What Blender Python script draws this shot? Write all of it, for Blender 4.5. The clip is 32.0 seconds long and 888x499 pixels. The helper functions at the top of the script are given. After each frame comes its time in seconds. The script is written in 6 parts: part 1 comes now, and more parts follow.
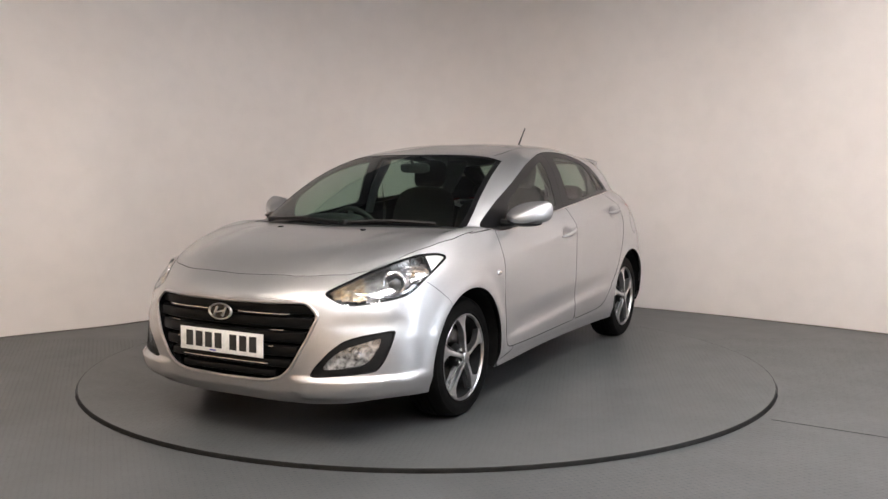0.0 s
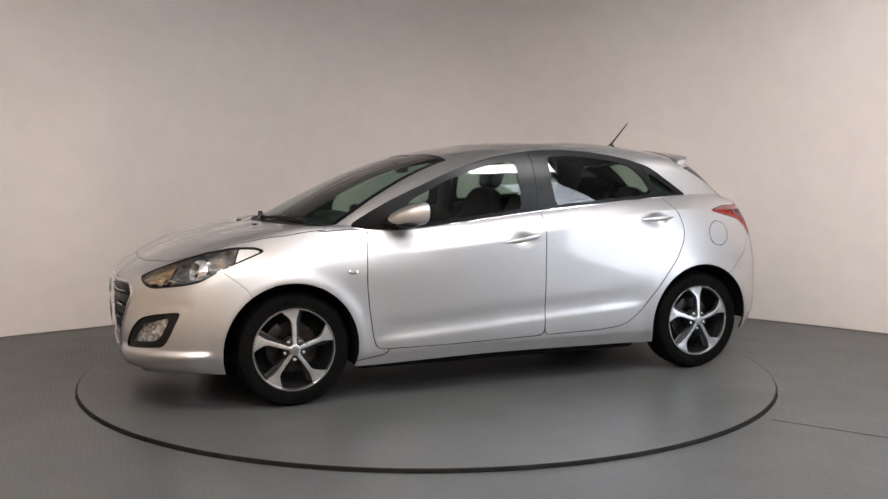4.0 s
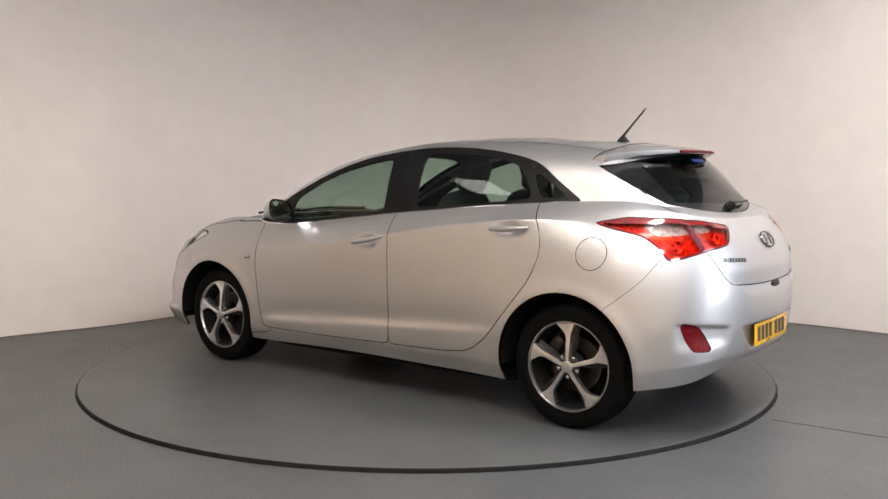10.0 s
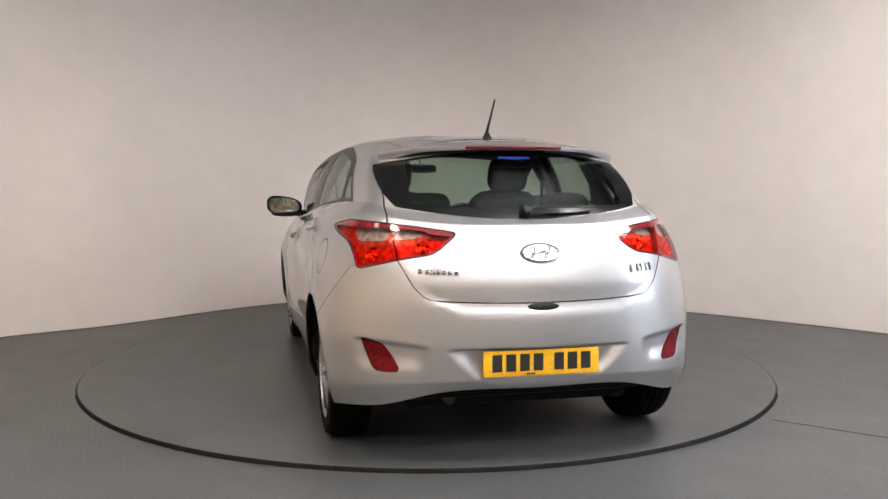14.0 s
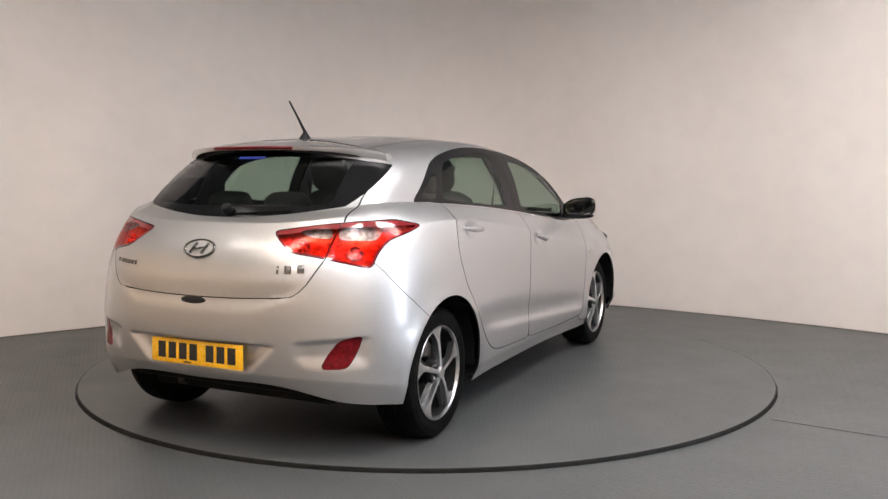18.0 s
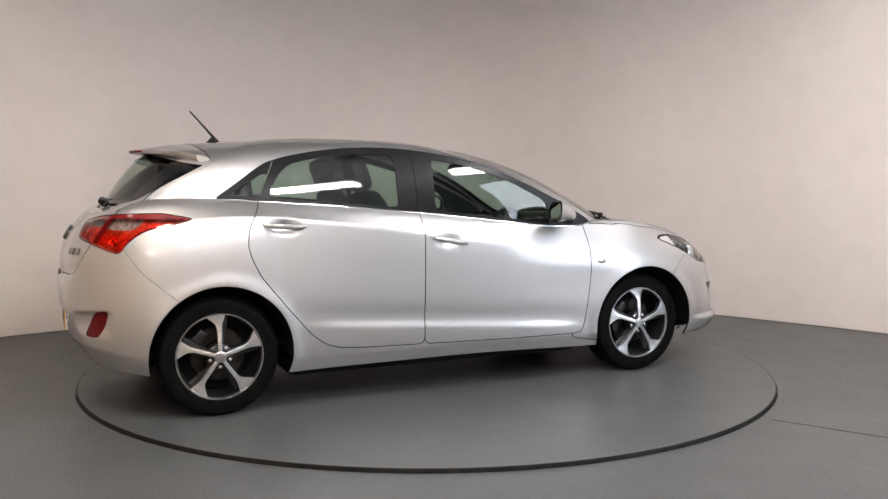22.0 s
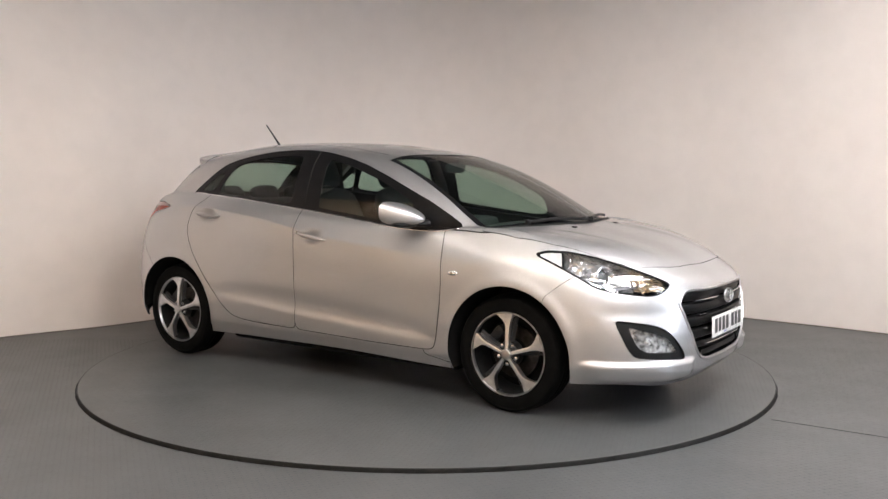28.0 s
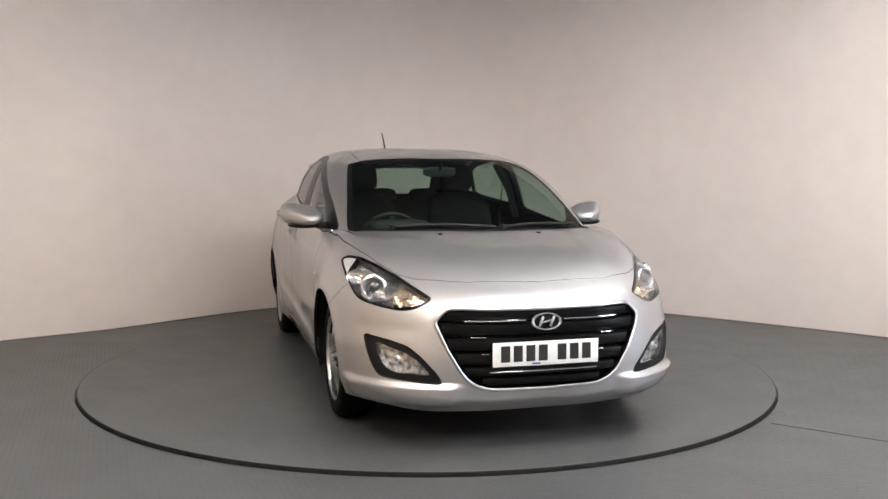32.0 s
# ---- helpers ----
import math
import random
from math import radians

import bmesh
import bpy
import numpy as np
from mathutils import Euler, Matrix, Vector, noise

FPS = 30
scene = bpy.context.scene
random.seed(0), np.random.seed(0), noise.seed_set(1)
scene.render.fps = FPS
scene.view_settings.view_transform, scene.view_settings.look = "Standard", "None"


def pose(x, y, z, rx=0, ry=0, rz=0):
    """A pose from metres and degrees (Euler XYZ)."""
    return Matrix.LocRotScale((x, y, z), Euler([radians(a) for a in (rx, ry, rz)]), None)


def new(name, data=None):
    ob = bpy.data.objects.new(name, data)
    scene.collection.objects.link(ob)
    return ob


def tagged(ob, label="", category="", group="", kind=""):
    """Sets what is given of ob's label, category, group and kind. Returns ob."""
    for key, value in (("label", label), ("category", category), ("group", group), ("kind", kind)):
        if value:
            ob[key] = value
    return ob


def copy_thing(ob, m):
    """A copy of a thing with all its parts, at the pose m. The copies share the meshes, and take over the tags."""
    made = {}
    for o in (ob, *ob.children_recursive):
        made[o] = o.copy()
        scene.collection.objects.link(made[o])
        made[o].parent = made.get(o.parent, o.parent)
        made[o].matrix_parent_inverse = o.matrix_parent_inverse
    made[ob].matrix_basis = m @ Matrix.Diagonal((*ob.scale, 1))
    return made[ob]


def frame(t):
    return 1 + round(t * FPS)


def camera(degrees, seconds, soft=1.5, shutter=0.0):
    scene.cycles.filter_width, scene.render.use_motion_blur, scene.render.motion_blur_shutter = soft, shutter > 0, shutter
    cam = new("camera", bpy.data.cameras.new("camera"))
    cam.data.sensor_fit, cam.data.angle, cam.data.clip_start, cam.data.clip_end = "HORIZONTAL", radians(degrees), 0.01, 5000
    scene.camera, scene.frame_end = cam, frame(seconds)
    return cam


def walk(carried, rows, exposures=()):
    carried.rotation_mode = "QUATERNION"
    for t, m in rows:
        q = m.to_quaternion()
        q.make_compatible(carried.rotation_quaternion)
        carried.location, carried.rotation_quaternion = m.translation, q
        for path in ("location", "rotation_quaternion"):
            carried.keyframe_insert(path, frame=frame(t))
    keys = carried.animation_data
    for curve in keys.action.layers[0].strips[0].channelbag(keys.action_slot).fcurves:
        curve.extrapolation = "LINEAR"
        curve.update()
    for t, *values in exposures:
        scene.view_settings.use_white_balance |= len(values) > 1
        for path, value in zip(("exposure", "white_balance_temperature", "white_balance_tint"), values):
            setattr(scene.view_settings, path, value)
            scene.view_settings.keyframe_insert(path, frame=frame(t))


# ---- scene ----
# The camera stands still before the turntable; late on it is nudged a little upwards.
LENS = 53.2
EYE = (0.0, -5.937, 1.269)
cam = camera(LENS, 32.0, soft=1.5)


def aim(dp):
    return pose(*EYE, 90 - 4.934 + dp, -0.144, -0.960)


walk(cam, [(0.0, aim(0)), (29.0, aim(0)), (29.5, aim(0.12)), (30.0, aim(0.24)), (32.0, aim(0.24))],
     [(0.0, 0.0), (2.0, 0.02), (3.0, -0.06), (3.5, -0.2), (5.5, -0.12), (6.0, -0.1), (8.0, 0.0), (9.0, 0.05), (11.0, 0.08), (12.0, 0.06), (13.0, -0.04), (16.0, -0.03),
      (19.0, 0.04), (20.0, 0.08), (21.0, -0.18), (22.0, -0.1), (25.0, 0.03), (28.0, 0.12), (31.0, 0.02), (32.0, 0.02)])

# ---- light ----
world = bpy.data.worlds.new("world")
scene.world = world
world.use_nodes = True
wbg = world.node_tree.nodes["Background"]
wbg.inputs["Color"].default_value = (0.9, 0.93, 1.0, 1)
wbg.inputs["Strength"].default_value = 0.05
scene.view_settings.exposure = 0.0


# ---- materials ----
def nodes_of(name):
    m = bpy.data.materials.new(name)
    m.use_nodes = True
    nt = m.node_tree
    return m, nt, nt.nodes["Principled BSDF"]


def noise_node(nt, scale, detail=4.0, rough=0.5, coords="Object"):
    tc = nt.nodes.new("ShaderNodeTexCoord")
    nz = nt.nodes.new("ShaderNodeTexNoise")
    nz.inputs["Scale"].default_value = scale
    nz.inputs["Detail"].default_value = detail
    nz.inputs["Roughness"].default_value = rough
    nt.links.new(tc.outputs[coords], nz.inputs["Vector"])
    return nz


def ramp_node(nt, src, a, b, lo=0.35, hi=0.65):
    r = nt.nodes.new("ShaderNodeValToRGB")
    r.color_ramp.elements[0].position, r.color_ramp.elements[1].position = lo, hi
    r.color_ramp.elements[0].color = (*a, 1) if len(a) == 3 else a
    r.color_ramp.elements[1].color = (*b, 1) if len(b) == 3 else b
    nt.links.new(src, r.inputs["Fac"])
    return r


def bump_node(nt, src, strength, dist, b, chain=None):
    n = nt.nodes.new("ShaderNodeBump")
    n.inputs["Strength"].default_value = strength
    n.inputs["Distance"].default_value = dist
    nt.links.new(src, n.inputs["Height"])
    if chain:
        nt.links.new(chain.outputs["Normal"], n.inputs["Normal"])
    nt.links.new(n.outputs["Normal"], b.inputs["Normal"])
    return n


def surface(name, a, b=None, rough=(0.5, 0.6), scale=8.0, metal=0.0, bump=0.0, bscale=150.0, coat=0.0, spec=0.5, detail=5.0):
    """A plain surface whose colour runs between a and b and whose gloss varies, with fine relief."""
    m, nt, p = nodes_of(name)
    nz = noise_node(nt, scale, detail)
    r = ramp_node(nt, nz.outputs["Fac"], a, b or a)
    nt.links.new(r.outputs["Color"], p.inputs["Base Color"])
    nz2 = noise_node(nt, scale * 6.3, 3.0)
    mr = nt.nodes.new("ShaderNodeMapRange")
    mr.inputs["To Min"].default_value, mr.inputs["To Max"].default_value = rough
    nt.links.new(nz2.outputs["Fac"], mr.inputs["Value"])
    nt.links.new(mr.outputs["Result"], p.inputs["Roughness"])
    p.inputs["Metallic"].default_value = metal
    p.inputs["Coat Weight"].default_value = coat
    p.inputs["Coat Roughness"].default_value = 0.03
    p.inputs["Specular IOR Level"].default_value = spec
    if bump:
        bump_node(nt, noise_node(nt, bscale, 2.0).outputs["Fac"], bump, 0.002, p)
    return m


def glass(name, tint, rough=0.0, gloss=0.06):
    """Thin tinted glass: mostly see-through, with a true mirror gloss."""
    m, nt, p = nodes_of(name)
    nt.nodes.remove(p)
    out = nt.nodes["Material Output"]
    tr = nt.nodes.new("ShaderNodeBsdfTransparent")
    tr.inputs["Color"].default_value = (*tint, 1)
    gl = nt.nodes.new("ShaderNodeBsdfGlossy")
    gl.inputs["Roughness"].default_value = rough
    lw = nt.nodes.new("ShaderNodeLayerWeight")
    lw.inputs["Blend"].default_value = 0.5
    pw = nt.nodes.new("ShaderNodeMath")
    pw.operation = "POWER"
    pw.inputs[1].default_value = 5.0
    nt.links.new(lw.outputs["Facing"], pw.inputs[0])
    fr = nt.nodes.new("ShaderNodeMath")          # Schlick's rule for thin glass, both faces
    fr.operation = "MULTIPLY_ADD"
    fr.inputs[1].default_value, fr.inputs[2].default_value = 0.85, gloss
    nt.links.new(pw.outputs[0], fr.inputs[0])
    mx = nt.nodes.new("ShaderNodeMixShader")
    nt.links.new(fr.outputs[0], mx.inputs["Fac"])
    nt.links.new(tr.outputs["BSDF"], mx.inputs[1])
    nt.links.new(gl.outputs["BSDF"], mx.inputs[2])
    nt.links.new(mx.outputs["Shader"], out.inputs["Surface"])
    return m


def paint_silver():
    """Silver metallic car paint: flakes under a clear coat."""
    m, nt, p = nodes_of("silver_paint")
    fl = nt.nodes.new("ShaderNodeTexVoronoi")
    fl.inputs["Scale"].default_value = 900.0
    tc = nt.nodes.new("ShaderNodeTexCoord")
    nt.links.new(tc.outputs["Object"], fl.inputs["Vector"])
    r = ramp_node(nt, fl.outputs["Color"], (0.447, 0.442, 0.445), (0.588, 0.582, 0.585), 0.2, 0.8)
    nz = noise_node(nt, 1.7, 4.0)
    r2 = ramp_node(nt, nz.outputs["Fac"], (0.95, 0.95, 0.95), (1.0, 1.0, 1.0), 0.3, 0.7)
    mx = nt.nodes.new("ShaderNodeMix")
    mx.data_type, mx.blend_type = "RGBA", "MULTIPLY"
    mx.inputs["Factor"].default_value = 1.0
    nt.links.new(r.outputs["Color"], mx.inputs["A"])
    nt.links.new(r2.outputs["Color"], mx.inputs["B"])
    nt.links.new(mx.outputs["Result"], p.inputs["Base Color"])
    p.inputs["Metallic"].default_value = 0.90
    p.inputs["Roughness"].default_value = 0.45
    p.inputs["Coat Weight"].default_value = 1.0
    p.inputs["Coat Roughness"].default_value = 0.06
    p.inputs["Coat IOR"].default_value = 1.5
    bump_node(nt, fl.outputs["Distance"], 0.03, 0.0005, p)
    return m


M_PAINT = paint_silver()
M_BLACK = surface("black_plastic", (0.006, 0.006, 0.0065), (0.011, 0.011, 0.0115), (0.4, 0.55), 20, bump=0.15, bscale=400, spec=0.22)
M_GLOSSBLACK = surface("gloss_black", (0.004, 0.004, 0.0045), (0.007, 0.007, 0.0075), (0.12, 0.2), 14, spec=0.32)
M_RUBBER = surface("tyre_rubber", (0.002, 0.002, 0.002), (0.0045, 0.0044, 0.0042), (0.5, 0.7), 18, bump=0.25, bscale=260, spec=0.06)
M_CHROME = surface("chrome", (0.78, 0.78, 0.8), (0.84, 0.84, 0.86), (0.05, 0.12), 12, metal=1.0)
M_ALLOY = surface("machined_alloy", (0.67, 0.67, 0.68), (0.80, 0.80, 0.81), (0.24, 0.36), 30, metal=1.0, bump=0.05, bscale=500)
M_RIMLIP = surface("rim_lip", (0.44, 0.44, 0.445), (0.56, 0.56, 0.565), (0.25, 0.38), 30, metal=1.0)
M_ALLOYDARK = surface("dark_alloy", (0.018, 0.018, 0.019), (0.03, 0.03, 0.031), (0.3, 0.42), 25, metal=0.5)
M_DISC = surface("brake_disc", (0.022, 0.019, 0.017), (0.045, 0.040, 0.037), (0.35, 0.5), 30, metal=0.9)
# near-black of the underside parts, also used as painted shade in shut lines
M_SHADOWGAP = surface("underbody_and_gap_shade", (0.004, 0.004, 0.004), (0.007, 0.007, 0.007), (0.7, 0.9), 12, spec=0.15)
M_SEAT = surface("dark_cloth", (0.012, 0.012, 0.013), (0.020, 0.020, 0.021), (0.8, 0.95), 60, bump=0.4, bscale=700)
M_TRIM = surface("dark_soft_plastic", (0.02, 0.02, 0.021), (0.03, 0.03, 0.031), (0.55, 0.7), 30, bump=0.25, bscale=500)
M_HEADLINER = surface("headliner_cloth", (0.17, 0.165, 0.155), (0.21, 0.205, 0.195), (0.85, 0.95), 40, bump=0.3, bscale=600)
M_GLASS = glass("window_glass", (0.56, 0.68, 0.61))
M_GLASSDARK = glass("rear_glass", (0.54, 0.64, 0.58))
M_LENS = glass("clear_lens", (0.93, 0.94, 0.95))


# ---- mesh helpers ----
def mesh_ob(name, verts, faces, material, parent=None, label="", smooth=True, normals=None):
    me = bpy.data.meshes.new(name)
    me.from_pydata([tuple(map(float, v)) for v in verts], [], [tuple(map(int, f)) for f in faces])
    me.materials.append(material)
    if smooth:
        me.shade_smooth()
    if normals is not None:
        me.normals_split_custom_set_from_vertices([tuple(map(float, n)) for n in normals])
    ob = new(name, me)
    if parent is not None:
        ob.parent = parent
    if label:
        tagged(ob, label)
    return ob


def part(name, bm, material, parent, label="", smooth=True):
    """Links a bmesh as one mesh object under a thing or a part."""
    me = bpy.data.meshes.new(name)
    bm.to_mesh(me)
    bm.free()
    me.materials.append(material)
    if smooth:
        me.shade_smooth()
        me.set_sharp_from_angle(angle=radians(38))
    ob = new(name, me)
    if parent is not None:
        ob.parent = parent
    if label:
        tagged(ob, label)
    return ob


def box_bm(sx, sy, sz, bevel=0.0, m=None, seg=2):
    bm = bmesh.new()
    bmesh.ops.create_cube(bm, size=1.0)
    bmesh.ops.scale(bm, vec=(sx, sy, sz), verts=bm.verts)
    if bevel:
        bmesh.ops.bevel(bm, geom=list(bm.edges), offset=bevel, segments=seg, affect="EDGES", profile=0.5)
    if m is not None:
        bmesh.ops.transform(bm, matrix=m, verts=bm.verts)
    return bm


def cyl_bm(r, h, seg=32, bevel=0.0, m=None, r2=None):
    bm = bmesh.new()
    bmesh.ops.create_cone(bm, cap_ends=True, segments=seg, radius1=r, radius2=r if r2 is None else r2, depth=h)
    if bevel:
        rim = [e for e in bm.edges if abs(e.verts[0].co.z - e.verts[1].co.z) < 1e-6]
        bmesh.ops.bevel(bm, geom=rim, offset=bevel, segments=2, affect="EDGES", profile=0.5)
    if m is not None:
        bmesh.ops.transform(bm, matrix=m, verts=bm.verts)
    return bm


def lathe_bm(profile, seg=64, axis="Z", m=None, closed=False):
    """Turns a profile of (radius, height) round the z axis."""
    bm = bmesh.new()
    rings = []
    for k in range(seg):
        a = 2 * math.pi * k / seg
        rings.append([bm.verts.new((r * math.cos(a), r * math.sin(a), h)) for r, h in profile])
    n = len(profile)
    for k in range(seg):
        A, B = rings[k], rings[(k + 1) % seg]
        for i in range(n if closed else n - 1):
            bm.faces.new((A[i], B[i], B[(i + 1) % n], A[(i + 1) % n]))
    bmesh.ops.recalc_face_normals(bm, faces=bm.faces)
    if m is not None:
        bmesh.ops.transform(bm, matrix=m, verts=bm.verts)
    return bm


def tube_bm(pts, r, seg=8, flat=1.0, taper=None, up=(0, 0, 1)):
    """A rod along points; flat squeezes it across, taper gives the radius at each point."""
    bm = bmesh.new()
    pts = [Vector(q) for q in pts]
    rings = []
    for i, q in enumerate(pts):
        d = (pts[min(i + 1, len(pts) - 1)] - pts[max(i - 1, 0)]).normalized()
        s = d.cross(Vector(up))
        s = s.normalized() if s.length > 1e-4 else Vector((1, 0, 0))
        u = s.cross(d)
        rr = r * (taper[i] if taper else 1)
        rings.append([bm.verts.new(q + s * (rr * math.cos(a)) + u * (rr * flat * math.sin(a)))
                      for a in (2 * math.pi * k / seg for k in range(seg))])
    for A, B in zip(rings, rings[1:]):
        for k in range(seg):
            bm.faces.new((A[k], A[(k + 1) % seg], B[(k + 1) % seg], B[k]))
    bm.faces.new(rings[0][::-1])
    bm.faces.new(rings[-1])
    bmesh.ops.recalc_face_normals(bm, faces=bm.faces)
    return bm


def merge_bm(*bms):
    out = bmesh.new()
    for b in bms:
        me = bpy.data.meshes.new("tmp")
        b.to_mesh(me)
        b.free()
        out.from_mesh(me)
        bpy.data.meshes.remove(me)
    return out


def spline(pts, n):
    """n points on a smooth curve through pts (Catmull-Rom, even by index)."""
    P = np.asarray(pts, float)
    P = np.vstack([2 * P[0] - P[1], P, 2 * P[-1] - P[-2]])
    t = np.linspace(0, len(P) - 3 - 1e-9, n)
    i = t.astype(int)
    f = (t - i)[:, None]
    a, b, c, d = P[i], P[i + 1], P[i + 2], P[i + 3]
    return 0.5 * (2 * b + (c - a) * f + (2 * a - 5 * b + 4 * c - d) * f ** 2 + (3 * b - a - 3 * c + d) * f ** 3)


# ---- the studio ----
def mat_wall():
    m, nt, p = nodes_of("painted_wall")
    nz = noise_node(nt, 0.9, 5.0)
    r = ramp_node(nt, nz.outputs["Fac"], (0.71, 0.643, 0.604), (0.77, 0.701, 0.660), 0.3, 0.7)
    nz3 = noise_node(nt, 6.0, 6.0)
    r3 = ramp_node(nt, nz3.outputs["Fac"], (0.97, 0.97, 0.97), (1, 1, 1), 0.35, 0.6)
    mx = nt.nodes.new("ShaderNodeMix")
    mx.data_type, mx.blend_type = "RGBA", "MULTIPLY"
    mx.inputs["Factor"].default_value = 1.0
    nt.links.new(r.outputs["Color"], mx.inputs["A"])
    nt.links.new(r3.outputs["Color"], mx.inputs["B"])
    nt.links.new(mx.outputs["Result"], p.inputs["Base Color"])
    p.inputs["Roughness"].default_value = 0.7
    bump_node(nt, noise_node(nt, 60, 4.0).outputs["Fac"], 0.06, 0.002, p)
    return m


def mat_floor(name):
    m, nt, p = nodes_of(name)
    nz = noise_node(nt, 1.3, 6.0, 0.6)
    r = ramp_node(nt, nz.outputs["Fac"], (0.066, 0.0693, 0.0708), (0.086, 0.0893, 0.0908), 0.3, 0.7)
    nz2 = noise_node(nt, 24.0, 6.0, 0.65)
    r2 = ramp_node(nt, nz2.outputs["Fac"], (0.88, 0.87, 0.86), (1.04, 1.04, 1.04), 0.3, 0.7)
    mx = nt.nodes.new("ShaderNodeMix")
    mx.data_type, mx.blend_type = "RGBA", "MULTIPLY"
    mx.inputs["Factor"].default_value = 1.0
    nt.links.new(r.outputs["Color"], mx.inputs["A"])
    nt.links.new(r2.outputs["Color"], mx.inputs["B"])
    nt.links.new(mx.outputs["Result"], p.inputs["Base Color"])
    mr = nt.nodes.new("ShaderNodeMapRange")
    mr.inputs["To Min"].default_value, mr.inputs["To Max"].default_value = 0.31, 0.41
    nt.links.new(noise_node(nt, 4.0, 5.0).outputs["Fac"], mr.inputs["Value"])
    nt.links.new(mr.outputs["Result"], p.inputs["Roughness"])
    p.inputs["Specular IOR Level"].default_value = 0.30
    bump_node(nt, noise_node(nt, 90, 3.0).outputs["Fac"], 0.05, 0.001, p)
    return m


M_WALL = mat_wall()
M_WARM = surface("brown_wall_paint", (0.70, 0.525, 0.365), (0.78, 0.585, 0.41), (0.6, 0.75), 2, bump=0.1, bscale=60)
M_CEIL = surface("ceiling_dark", (0.21, 0.215, 0.222), (0.26, 0.266, 0.275), (0.8, 0.9), 3)
M_UPPER = surface("grey_upper_wall", (0.14, 0.147, 0.158), (0.17, 0.178, 0.19), (0.7, 0.85), 3)
M_FRAME = surface("white_enamel", (0.7, 0.7, 0.7), (0.76, 0.76, 0.76), (0.3, 0.4), 10)
M_FLOOR = mat_floor("painted_steel_floor")
M_TABLE = mat_floor("painted_steel_turntable")
M_GROOVE = surface("black_rubber_edge", (0.007, 0.007, 0.007), (0.014, 0.0136, 0.013), (0.5, 0.7), 25, bump=0.2, spec=0.2)

M_SEALANT = surface("dirty_sealant", (0.07, 0.058, 0.048), (0.16, 0.135, 0.115), (0.6, 0.8), 3, bump=0.2)

WINDOW_GLOW = 8.0
R_TABLE, R_EDGE = 2.211, 2.222
Z_FLOOR = -0.019          # the turntable stands a little proud of the floor
WALL_PLAN = ((-4.6, -0.9), (-3.95, 0.12), (-3.28, 0.82), (-2.6, 1.38), (-1.75, 2.32), (-0.9, 2.92), (0.0, 3.15),
             (0.9, 2.95), (1.66, 2.52), (2.31, 2.10), (3.08, 1.46), (3.63, 0.95), (4.3, 0.25), (4.9, -0.9))
H_ROOM = 5.3
H_WHITE, H_TAN = 3.25, 2.5
H_LAMP = 3.9               # the light panels hang on wires


